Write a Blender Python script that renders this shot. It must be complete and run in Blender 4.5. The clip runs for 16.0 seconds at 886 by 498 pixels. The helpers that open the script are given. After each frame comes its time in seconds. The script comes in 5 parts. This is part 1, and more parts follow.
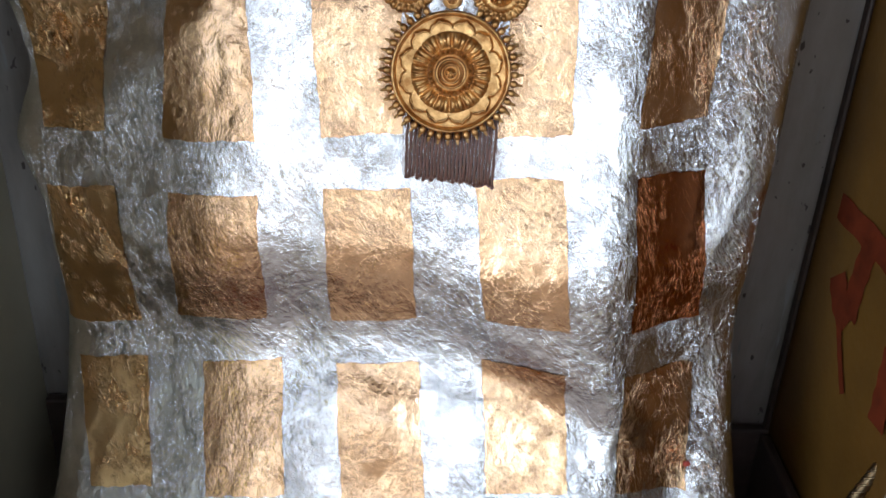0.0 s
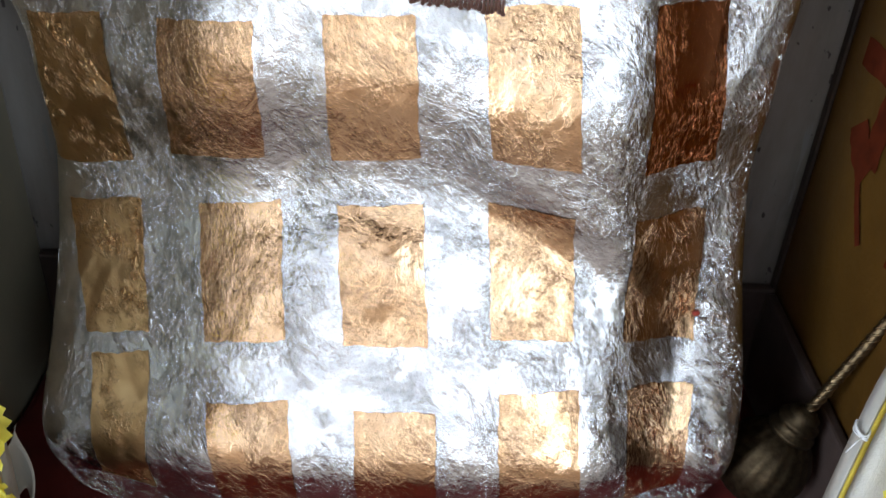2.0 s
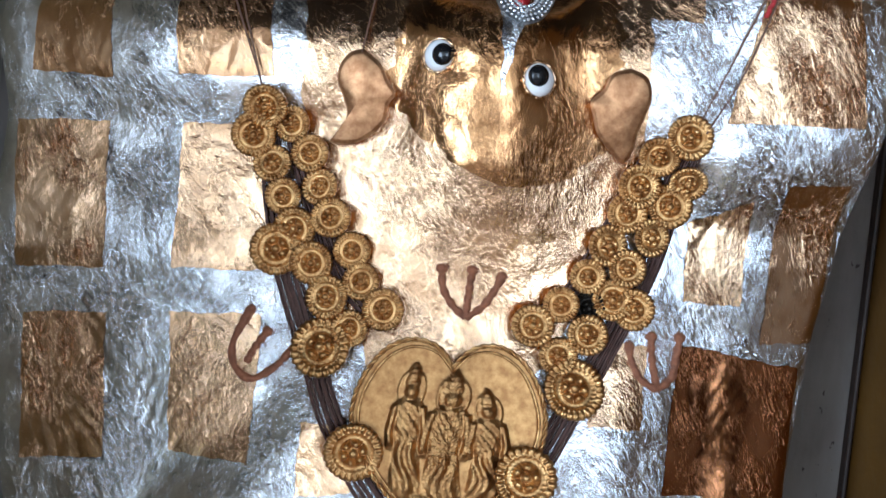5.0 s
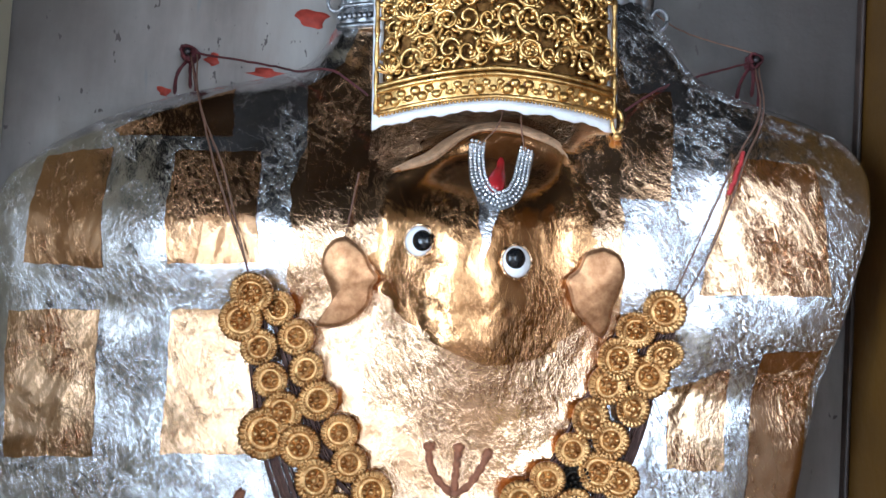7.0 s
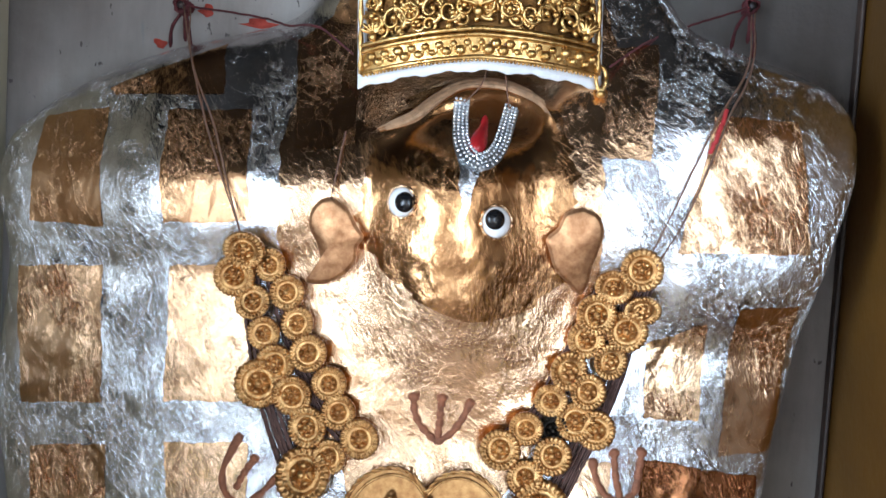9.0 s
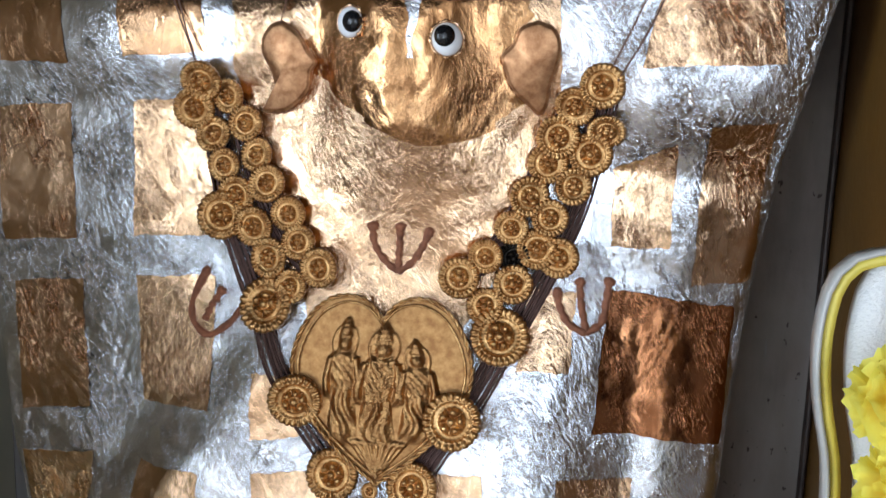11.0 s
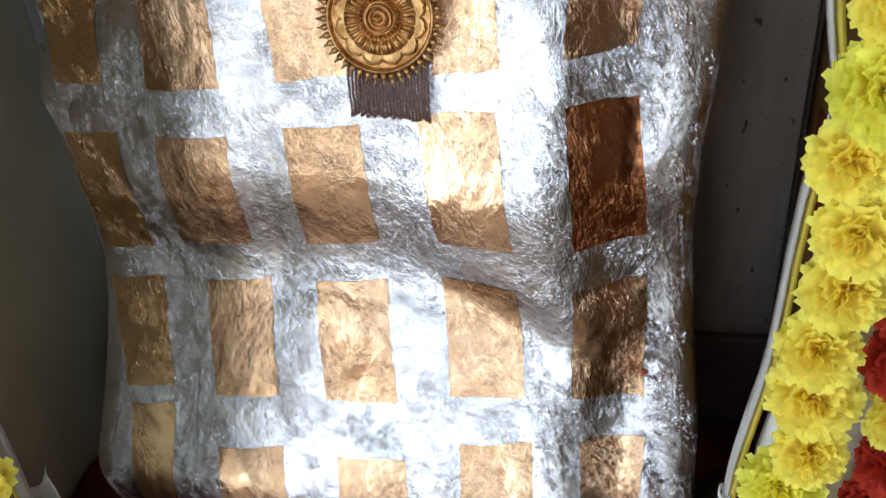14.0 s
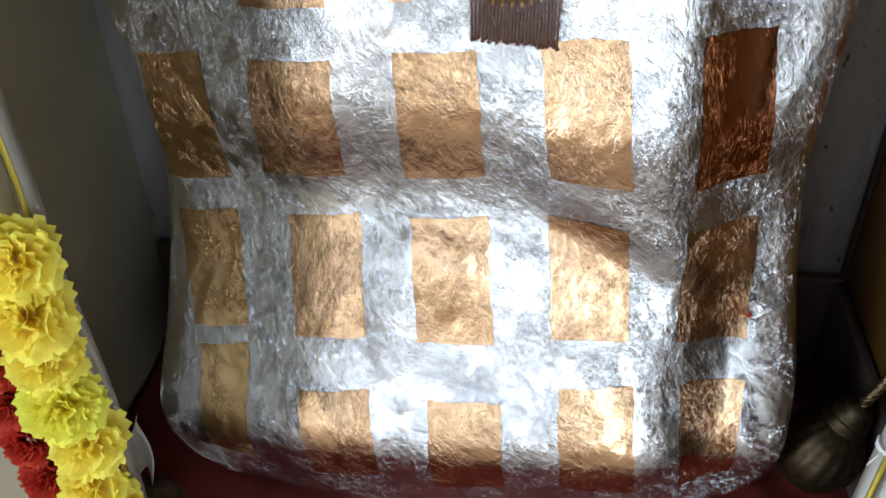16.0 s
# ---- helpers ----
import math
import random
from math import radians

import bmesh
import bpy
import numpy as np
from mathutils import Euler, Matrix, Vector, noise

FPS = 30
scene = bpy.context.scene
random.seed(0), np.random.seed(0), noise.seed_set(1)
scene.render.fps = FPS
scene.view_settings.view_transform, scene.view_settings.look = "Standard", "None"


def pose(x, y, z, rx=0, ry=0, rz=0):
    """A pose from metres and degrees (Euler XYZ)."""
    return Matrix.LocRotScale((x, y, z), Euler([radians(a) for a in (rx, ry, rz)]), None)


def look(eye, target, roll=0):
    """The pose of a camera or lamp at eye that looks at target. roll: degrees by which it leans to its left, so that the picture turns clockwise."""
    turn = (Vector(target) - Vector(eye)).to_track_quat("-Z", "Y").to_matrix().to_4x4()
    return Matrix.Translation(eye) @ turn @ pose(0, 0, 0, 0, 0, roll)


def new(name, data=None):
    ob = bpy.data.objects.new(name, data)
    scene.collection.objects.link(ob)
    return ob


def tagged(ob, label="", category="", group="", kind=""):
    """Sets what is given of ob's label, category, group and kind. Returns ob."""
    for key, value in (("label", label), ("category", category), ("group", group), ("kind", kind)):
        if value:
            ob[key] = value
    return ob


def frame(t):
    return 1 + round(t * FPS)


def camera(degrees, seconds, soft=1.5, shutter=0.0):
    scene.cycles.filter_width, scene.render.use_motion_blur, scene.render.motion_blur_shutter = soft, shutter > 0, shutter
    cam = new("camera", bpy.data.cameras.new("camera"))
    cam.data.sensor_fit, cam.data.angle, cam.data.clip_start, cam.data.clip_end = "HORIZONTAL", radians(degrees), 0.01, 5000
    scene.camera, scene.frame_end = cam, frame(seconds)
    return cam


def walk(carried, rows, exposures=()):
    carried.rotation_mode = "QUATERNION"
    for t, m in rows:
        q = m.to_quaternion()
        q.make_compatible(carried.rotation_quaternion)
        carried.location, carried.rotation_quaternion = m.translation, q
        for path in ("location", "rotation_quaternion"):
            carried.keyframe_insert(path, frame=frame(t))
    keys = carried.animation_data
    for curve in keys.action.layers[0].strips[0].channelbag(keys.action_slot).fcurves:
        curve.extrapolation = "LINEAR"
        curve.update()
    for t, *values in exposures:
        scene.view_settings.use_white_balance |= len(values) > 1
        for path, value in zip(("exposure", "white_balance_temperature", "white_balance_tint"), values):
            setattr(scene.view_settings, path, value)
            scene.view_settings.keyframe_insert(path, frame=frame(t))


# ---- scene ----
PATH = [
    (0, (-0.0039, -0.6186, 0.6949), (-0.0024, 0.2758, 0.2475), 2.53),
    (0.5, (-0.0062, -0.615, 0.6608), (-0.0024, 0.2621, 0.1804), 2.58),
    (1, (-0.0037, -0.6148, 0.6325), (0.0035, 0.2356, 0.1065), 3.08),
    (1.5, (-0.0064, -0.6107, 0.6275), (0.005, 0.2207, 0.0719), 3.22),
    (2, (-0.0087, -0.6124, 0.6458), (0.0022, 0.2236, 0.0972), 3.24),
    (2.5, (-0.0095, -0.6095, 0.6788), (0.0002, 0.2344, 0.1424), 3.26),
    (3, (-0.0016, -0.616, 0.7117), (0.0012, 0.2756, 0.2589), 3.13),
    (3.5, (0.008, -0.6133, 0.7501), (-0.0011, 0.318, 0.3859), 3.34),
    (4, (0.0061, -0.6156, 0.7774), (-0.0101, 0.3408, 0.4858), 4.2),
    (4.5, (0.0017, -0.6198, 0.8009), (-0.0162, 0.3624, 0.6141), 5.27),
    (5, (-0.0035, -0.6211, 0.8213), (-0.0217, 0.3772, 0.7656), 5.51),
    (5.2, (-0.006, -0.6247, 0.8216), (-0.0252, 0.3751, 0.8196), 5.5),
    (5.725, (-0.0088, -0.6276, 0.8359), (-0.026, 0.3776, 0.9006), 5.24),
    (6.250, (-0.0096, -0.6314, 0.8549), (-0.0218, 0.3735, 0.9356), 4.50),
    (6.775, (-0.0094, -0.6367, 0.8753), (-0.0167, 0.3654, 0.9367), 3.72),
    (7.3, (-0.0089, -0.6438, 0.8939), (-0.0151, 0.356, 0.9156), 3.33),
    (7.5, (-0.0069, -0.6485, 0.906), (-0.0158, 0.3513, 0.8873), 3.33),
    (8, (-0.0084, -0.6594, 0.9256), (-0.018, 0.3386, 0.8619), 3.23),
    (8.2, (-0.0043, -0.6598, 0.9284), (-0.0179, 0.3381, 0.8654), 3.22),
    (8.725, (0.0165, -0.6594, 0.9354), (-0.0159, 0.3376, 0.8646), 3.26),
    (9.250, (0.0611, -0.6507, 0.9336), (-0.0104, 0.3449, 0.8714), 3.36),
    (9.775, (0.1074, -0.6403, 0.9241), (-0.0049, 0.3524, 0.8652), 3.32),
    (10.3, (0.1328, -0.6346, 0.908), (-0.0033, 0.3526, 0.8253), 2.94),
    (10.5, (0.1354, -0.6326, 0.8957), (-0.0076, 0.3519, 0.7945), 2.82),
    (11, (0.1473, -0.6325, 0.8719), (-0.0063, 0.3413, 0.7041), 1.77),
    (11.5, (0.1592, -0.6315, 0.8461), (-0.0097, 0.3253, 0.6093), 1.58),
    (12, (0.1604, -0.6341, 0.819), (-0.015, 0.2973, 0.5001), 0.18),
    (12.5, (0.1639, -0.6394, 0.785), (-0.0116, 0.2668, 0.4004), -0.73),
    (13, (0.1655, -0.6418, 0.7639), (-0.0078, 0.2365, 0.3182), -2.46),
    (13.5, (0.1659, -0.6477, 0.7491), (-0.0068, 0.2059, 0.2575), -3.48),
    (14, (0.1635, -0.6529, 0.7385), (-0.0082, 0.1741, 0.2032), -4.61),
    (14.5, (0.1608, -0.6559, 0.7337), (-0.0111, 0.1507, 0.1682), -5.43),
    (15, (0.1316, -0.6548, 0.7335), (-0.0168, 0.1471, 0.1547), -5.71),
    (15.5, (0.0663, -0.6499, 0.7291), (-0.0649, 0.1365, 0.1256), -5.06),
    (16, (0.0246, -0.6308, 0.7298), (-0.0802, 0.1572, 0.1232), -1.59),
]
EXPOSURES = [(0.0, .48, 6330, 13), (2.0, .42, 6550, 13), (3.0, .48, 6530, 15), (4.0, .49, 6220, 12), (5.2, .65, 5680, 10), (7.3, 1.12, 5750, 11), (8.2, 1.13, 5800, 11), (10.3, .66, 6100, 12), (12.0, .27, 6280, 16), (12.8, .30, 6600, 17), (14.0, .36, 6420, 13), (16.0, .36, 6450, 11)]
DOOR_X, DOOR_Z, DOOR_W, DOOR_H, DOOR_POWER = .86, .95, .74, 1.35, 15.0
FILL_Y, FILL_Z, FILL_W, FILL_H, FILL_POWER = -1.60, .72, .95, 1.36, 36.0
OPEN_X, OPEN_Z, OPEN_W, OPEN_H, OPEN_POWER = -.62, .85, .9, 1.2, 3.4
cam = camera(52.0, 16.0)
walk(cam, [(t, look(eye, target, roll)) for t, eye, target, roll in PATH], EXPOSURES)

# ---- light: daylight through the doorway behind the camera, with two added fill lamps ----
world = bpy.data.worlds.new("world")
scene.world = world
world.use_nodes = True
sky = world.node_tree.nodes.new("ShaderNodeTexSky")
sky.sky_type, sky.sun_disc, sky.sun_elevation, sky.sun_rotation = "NISHITA", False, radians(50), radians(200)
world.node_tree.links.new(sky.outputs[0], world.node_tree.nodes["Background"].inputs[0])
world.node_tree.nodes["Background"].inputs[1].default_value = 0.1
sun = new("sun", bpy.data.lights.new("sun", "SUN"))
sun.data.energy, sun.data.angle, sun.data.color = 3.0, radians(0.5), (1, .95, .88)
sun.matrix_world = look((2, -6, 8), (0, -4.5, 0))
ROOM_BACK = -2.3
door_light = new("door_light", bpy.data.lights.new("door_light", "AREA"))
door_light.data.shape, door_light.data.size, door_light.data.size_y = "RECTANGLE", DOOR_W, DOOR_H
door_light.data.energy, door_light.data.color = DOOR_POWER, (.72, .87, 1.0)
door_light.matrix_world = look((DOOR_X, ROOM_BACK + .06, DOOR_Z), (DOOR_X, 0, DOOR_Z))

# Weak lamp in an invented opening, brightens the statue's centre and left.
back_fill_light = new("back_fill_light", bpy.data.lights.new("back_fill_light", "AREA"))
back_fill_light.data.shape, back_fill_light.data.size, back_fill_light.data.size_y = "RECTANGLE", OPEN_W, OPEN_H
back_fill_light.data.energy, back_fill_light.data.color = OPEN_POWER, (.72, .87, 1.0)
back_fill_light.matrix_world = look((OPEN_X, ROOM_BACK + .06, OPEN_Z), (OPEN_X, 0, OPEN_Z))

# Unseen side lamp, added to fill the statue's left and the right wall.
side_fill_light = new("side_fill_light", bpy.data.lights.new("side_fill_light", "AREA"))
side_fill_light.data.shape, side_fill_light.data.size, side_fill_light.data.size_y = "RECTANGLE", FILL_W, FILL_H
side_fill_light.data.energy, side_fill_light.data.color = FILL_POWER, (.72, .87, 1.0)
side_fill_light.matrix_world = look((-1.31, FILL_Y, FILL_Z), (0, FILL_Y, FILL_Z))


# ---- materials ----
class Nodes:
    """A material with short calls for its nodes."""

    def __init__(self, name):
        self.mat = bpy.data.materials.new(name)
        self.mat.use_nodes = True
        self.tree = self.mat.node_tree
        self.bsdf = self.tree.nodes["Principled BSDF"]

    def add(self, kind, ins=(), operation="", data_type=""):
        n = self.tree.nodes.new("ShaderNode" + kind)
        if operation:
            n.operation = operation
        if data_type:
            n.data_type = data_type
        for k, v in dict(ins).items():
            self.set(n.inputs[k], v)
        return n

    def set(self, socket, v):
        if isinstance(v, bpy.types.NodeSocket):
            self.tree.links.new(v, socket)
        elif isinstance(v, bpy.types.Node):
            self.tree.links.new(v.outputs[0], socket)
        else:
            socket.default_value = v

    def base(self, **ins):
        for k, v in ins.items():
            self.set(self.bsdf.inputs[k.replace("_", " ")], v)

    def place(self):
        return self.add("NewGeometry").outputs["Position"]

    def noise(self, scale, detail=4.0, rough=.55, vec=None, stretch=None, distortion=0.0):
        vec = vec or self.place()
        if stretch:
            turn = self.add("Mapping", {"Vector": vec, "Rotation": stretch[3:] or (0, 0, 0)})
            vec = self.add("Mapping", {"Vector": turn.outputs[0], "Scale": stretch[:3]})
        n = self.add("TexNoise", {"Vector": vec, "Scale": scale, "Detail": detail, "Roughness": rough, "Distortion": distortion})
        return n.outputs[0]

    def ramp(self, fac, *stops):
        n = self.add("ValToRGB", {0: fac})
        el = n.color_ramp.elements
        while len(el) < len(stops):
            el.new(.5)
        for e, (p, c) in zip(el, stops):
            e.position, e.color = p, (*c, 1) if isinstance(c, tuple) else (c, c, c, 1)
        return n.outputs[0]

    def math(self, op, a, b=0.0, c=0.0):
        return self.add("Math", {0: a, 1: b, 2: c}, operation=op).outputs[0]

    def mix(self, fac, a, b):
        n = self.add("Mix", data_type="RGBA")
        self.set(n.inputs[0], fac)
        for i, v in ((6, a), (7, b)):
            self.set(n.inputs[i], (*v, 1) if isinstance(v, tuple) else v)
        return n.outputs[2]

    def bump(self, height, strength, distance, normal=None):
        ins = {"Height": height, "Strength": strength, "Distance": distance}
        if normal:
            ins["Normal"] = normal
        return self.add("Bump", ins).outputs[0]


def foil(name, colour, tint, rough, flake, lie, crinkle):
    """Metal leaf pressed on rough stone: a satin sheet, with clusters of small torn flakes and fine creases."""
    m = Nodes(name)
    at_place = m.place()
    drift = m.add("VectorMath", {0: m.add("TexNoise", {"Vector": at_place, "Scale": 18.0, "Detail": 3.0}).outputs[1], 3: .024}, operation="SCALE")
    warp = m.add("VectorMath", {0: at_place, 1: drift}, operation="ADD").outputs[0]
    # colour: worn and tarnished patches, pin holes
    worn = m.ramp(m.noise(48, 7, .68, warp), (.34, 0.0), (.68, 1.0))
    pits = m.ramp(m.noise(170, 4, .6, warp), (.69, 0.0), (.76, .7))
    col = m.mix(pits, m.mix(worn, colour, tint), tuple(c * .35 for c in tint))
    # where the leaf is torn and loose: everywhere a little, most at the statue's curved sides
    side = m.math("ABSOLUTE", m.math("ADD", m.add("SeparateXYZ", {0: at_place}).outputs[0], .03))
    cluster = m.ramp(m.noise(21, 6, .72, warp, (1.0, 1.0, .6, 0, lie, 0)), (.46, 0.0), (.575, 1.0))
    edge = m.math("MULTIPLY_ADD", m.ramp(side, (.13, 0.0), (.25, 1.0)), .62, .38)
    loose = m.math("MULTIPLY", cluster, edge)
    # satin sheet over fine stone grain
    soft = m.noise(60, 5, .6, warp)
    grain = m.noise(430, 4, .62, warp, (1.0, 1.0, .38, 0, lie * .7, 0))
    pebble = m.noise(150, 5, .62, warp)
    rubbed = m.math("MULTIPLY", grain, m.math("MULTIPLY_ADD", cluster, .75, .25))
    calm = m.bump(rubbed, 1.0, crinkle * .85, m.bump(pebble, 1.0, crinkle * .55, m.bump(soft, .8, .0003 + crinkle * .6)))
    patchy = m.ramp(m.noise(40, 6, .7, warp), (.35, 0.0), (.65, 1.0))
    m.base(Base_Color=col, Metallic=1.0, Normal=calm, Roughness=m.math("MULTIPLY_ADD", patchy, .08, rough - .04))
    # flakes: long cells, each tilted its own way
    thin = m.add("VectorMath", {0: at_place, 1: m.add("VectorMath", {0: drift.outputs[0], 3: .30}, operation="SCALE")}, operation="ADD").outputs[0]
    turn = m.add("Mapping", {"Vector": thin, "Rotation": (0, lie, 0)})
    cells = m.add("TexVoronoi", {"Vector": m.add("Mapping", {"Vector": turn.outputs[0], "Scale": (1.0, 1.0, .30)}).outputs[0], "Scale": 430.0, "Randomness": 1.0})
    lean = m.add("VectorMath", {0: cells.outputs["Color"], 1: (.5, .5, .5)}, operation="SUBTRACT").outputs[0]
    lean = m.add("VectorMath", {0: lean, 3: m.math("MULTIPLY", loose, .78 * flake)}, operation="SCALE").outputs[0]
    # creases: thin raised lines in the loose places, and a few long ones
    ridge = m.math("ABSOLUTE", m.math("SUBTRACT", m.noise(140, 4, .62, thin, (1.0, 1.0, .36, 0, lie, 0)), .5))
    ridge = m.math("POWER", m.math("SUBTRACT", 1.0, m.math("MULTIPLY", ridge, 2.4)), 7.0)
    long_fold = m.math("ABSOLUTE", m.math("SUBTRACT", m.noise(34, 4, .6, warp, (1.0, 1.0, .22, 0, lie + .25, 0)), .5))
    long_fold = m.math("POWER", m.math("SUBTRACT", 1.0, m.math("MULTIPLY", long_fold, 2.2)), 34.0)
    n = m.bump(m.math("MULTIPLY", ridge, loose), 1.0, .0040 * flake, calm)
    n = m.bump(long_fold, .6, .0008 * flake, n)
    n = m.add("VectorMath", {0: m.add("VectorMath", {0: n, 1: lean}, operation="ADD").outputs[0]}, operation="NORMALIZE").outputs[0]
    glint = m.add("BsdfAnisotropic", {"Color": m.mix(.5, colour, col), "Roughness": .05, "Normal": n})
    share = m.math("MULTIPLY_ADD", loose, .75, .20)
    both = m.add("MixShader", {0: share, 1: m.bsdf.outputs[0], 2: glint.outputs[0]})
    m.set(m.tree.nodes["Material Output"].inputs[0], both)
    return m.mat


SILVER = foil("silver_leaf", (.90, .91, .93), (.58, .575, .59), .23, 1.2, .55, .0015)
GOLD_LEAF = foil("gold_leaf", (.80, .535, .335), (.68, .42, .23), .135, .9, .4, .0010)
SMOOTH_SILVER = foil("smooth_silver_leaf", (.91, .92, .94), (.60, .595, .61), .15, .62, .3, .0005)
# Smoother leaf, its colour also lowered to carry the shoulder's dark reflection.
SHADED_SMOOTH_GOLD = foil("shaded_smooth_gold_leaf", (.70, .43, .24), (.58, .33, .17), .12, .55, .3, .00035)
SATIN_GOLD = foil("satin_gold_leaf", (.76, .51, .27), (.66, .42, .20), .35, .6, .5, .0003)
# Same gold foil; the face's brown shade and reflections are in its colour.
SHADED_FACE_LEAF = foil("shaded_face_gold_leaf", (.54, .30, .138), (.42, .215, .092), .15, .6, .2, .0004)
# Gold leaf with the side wall's red-brown reflection put into the colour.
RED_REFLECTION_LEAF = foil("gold_leaf_red_reflection", (.56, .24, .11), (.42, .16, .07), .17, .6, .3, .0004)
BROWN_REFLECTION_LEAF = foil("gold_leaf_brown_reflection", (.44, .19, .085), (.32, .13, .055), .15, .5, .5, .0003)


def cast_gold(name, light, dark, rough=.3, grain=500):
    m = Nodes(name)
    f = m.ramp(m.noise(140, 5, .6), (.35, dark), (.65, light))
    n = m.bump(m.noise(grain, 4, .6), .25, .0012)
    m.base(Base_Color=f, Metallic=1.0, Normal=n, Roughness=m.math("MULTIPLY_ADD", m.noise(90, 4), .25, rough - .08))
    return m.mat


GOLD = cast_gold("antique_gold_metal", (.68, .41, .17), (.32, .15, .05), .33)
CROWN_GOLD = cast_gold("polished_gold_metal", (.78, .51, .20), (.38, .20, .055), .26)
PENDANT_GOLD = cast_gold("hammered_gold_metal", (.47, .26, .10), (.28, .135, .05), .38, 220)
EAR_GOLD = cast_gold("brushed_copper_gold", (.60, .33, .165), (.38, .18, .085), .44, 160)
OLD_SILVER = cast_gold("tarnished_silver_metal", (.55, .56, .58), (.2, .2, .21), .35)
SOOT = cast_gold("blackened_metal", (.06, .05, .04), (.015, .012, .010), .45)
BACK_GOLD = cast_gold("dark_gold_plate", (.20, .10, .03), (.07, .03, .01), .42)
BRASS = cast_gold("dusty_brass", (.09, .065, .037), (.045, .03, .018), .5)
SHAFT_BRASS = cast_gold("rubbed_brass", (.28, .20, .11), (.12, .08, .045), .38)


def plain(name, colour, rough=.6, spread=.25, scale=30.0, bump=.2, fine=300.0, **more):
    """Paint, cloth, plastic: one colour with uneven shade and grain."""
    m = Nodes(name)
    a, b = tuple(c * (1 - spread) for c in colour), tuple(min(c * (1 + spread), 1) for c in colour)
    m.base(Base_Color=m.ramp(m.noise(scale, 6, .6), (.3, a), (.7, b)), Roughness=rough, **more)
    m.base(Normal=m.bump(m.noise(fine, 4, .6), bump, .002))
    return m.mat


THREAD = plain("brown_thread", (.10, .048, .036), .75, .4, 200, .4, 900)
TASSEL = plain("glossy_brown_thread", (.12, .052, .036), .38, .3, 200, .3, 900)
PAINT_MARK = plain("dried_red_brown_paste", (.26, .095, .045), .75, .35, 120, .6, 500)
EYE_WHITE = plain("white_enamel", (.80, .80, .80), .2, .04)
EYE_BLACK = plain("black_gloss_enamel", (.008, .008, .009), .08, .1)
HAIR = plain("tan_dusty_gilding", (.40, .235, .13), .42, .35, 160, .5, 700, Metallic=.35)
RED_DROP = plain("red_enamel", (.32, .012, .015), .25, .25, 90)
STONES = plain("white_rhinestones", (.72, .74, .76), .12, .1, 200, .1, 900, Metallic=.6)
RED_THREAD = plain("dark_red_thread", (.07, .009, .011), .8, .4, 150, .5, 900)
STRING = plain("brown_string", (.16, .08, .05), .8, .3, 150, .4, 900)
RED_CLOTH = plain("red_cloth", (.13, .010, .007), .85, .35, 12, .6, 700)
PAPER = plain("white_lining", (.74, .74, .76), .75, .08, 20, .3, 300)
FELT = plain("white_felt_board", (.72, .71, .68), .95, .08, 18, .7, 500)
RIM = plain("white_plastic_rim", (.40, .385, .35), .3, .08)
YELLOW_TRIM = plain("yellow_plastic_tape", (.62, .50, .08), .4, .15, 40)
CLEAR = plain("milky_plastic", (.30, .29, .26), .3, .15, 25, .4, 120)
DARK_TRIM = plain("dark_brown_wood", (.035, .02, .014), .55, .4, 40, .3, 200)
SKIRTING = plain("dark_stone_skirting", (.075, .05, .043), .5, .3, 30)
STEEL = plain("dark_steel_nail", (.06, .05, .05), .5, .3, Metallic=.8)
ROOM_WALL = plain("cream_room_wall", (.66, .56, .47), .8, .12, 3, .2, 120)
ROOM_FLOOR = plain("worn_stone_floor", (.36, .29, .24), .5, .25, 4, .2, 120)
# Near black so that upward-facing foil reflects dark; both ceilings are unseen.
CEILING = plain("unseen_black_ceiling", (.020, .016, .013), .9, .12, 4, .2, 120)


def flower(name, inner, outer):
    m = Nodes(name)
    far = m.add("VectorMath", {0: m.add("TexCoord").outputs["Object"]}, operation="LENGTH").outputs["Value"]
    f = m.ramp(m.math("ADD", m.math("MULTIPLY", far, .75), m.math("MULTIPLY", m.noise(120, 4, .6), .35)), (.30, inner), (.55, tuple((a + b) / 2 for a, b in zip(inner, outer))), (.82, outer))
    n = m.bump(m.noise(420, 4, .6, None, (1, 1, .3)), .3, .0015)
    m.base(Base_Color=f, Roughness=.8, Normal=n)
    thin = m.add("BsdfTranslucent", {"Color": f, "Normal": n})
    both = m.add("MixShader", {0: .45, 1: m.bsdf.outputs[0], 2: thin.outputs[0]})
    m.set(m.tree.nodes["Material Output"].inputs[0], both)
    return m.mat


YELLOW_PETAL = flower("yellow_cloth_petals", (.97, .70, .05), (.98, .91, .17))
LIME_PETAL = flower("lime_yellow_cloth_petals", (.93, .76, .05), (.93, .93, .15))
RED_PETAL = flower("red_cloth_petals", (.45, .02, .012), (.60, .05, .02))

m = Nodes("clear_yellowish_plastic")
m.base(Base_Color=(.34, .29, .19, 1), Roughness=.22, Normal=m.bump(m.noise(40, 4), .4, .003))
clear = m.add("BsdfTransparent", {"Color": (.97, .96, .90, 1)})
m.set(m.tree.nodes["Material Output"].inputs[0], m.add("MixShader", {0: m.ramp(m.noise(12, 4), (.3, .34), (.7, .16)), 1: m.bsdf.outputs[0], 2: clear.outputs[0]}))
DULL = m.mat

# stained, whitewashed back wall with flaked specks and red splashes
m = Nodes("stained_whitewash")
streak = m.noise(7, 6, .6, None, (1.6, 1, .35))
col = m.ramp(streak, (.33, (.125, .106, .090)), (.52, (.25, .215, .198)), (.72, (.37, .335, .312)))
specks = m.ramp(m.noise(150, 3, .5, None, (1, 1, .5)), (.68, 0.0), (.71, 1.0))
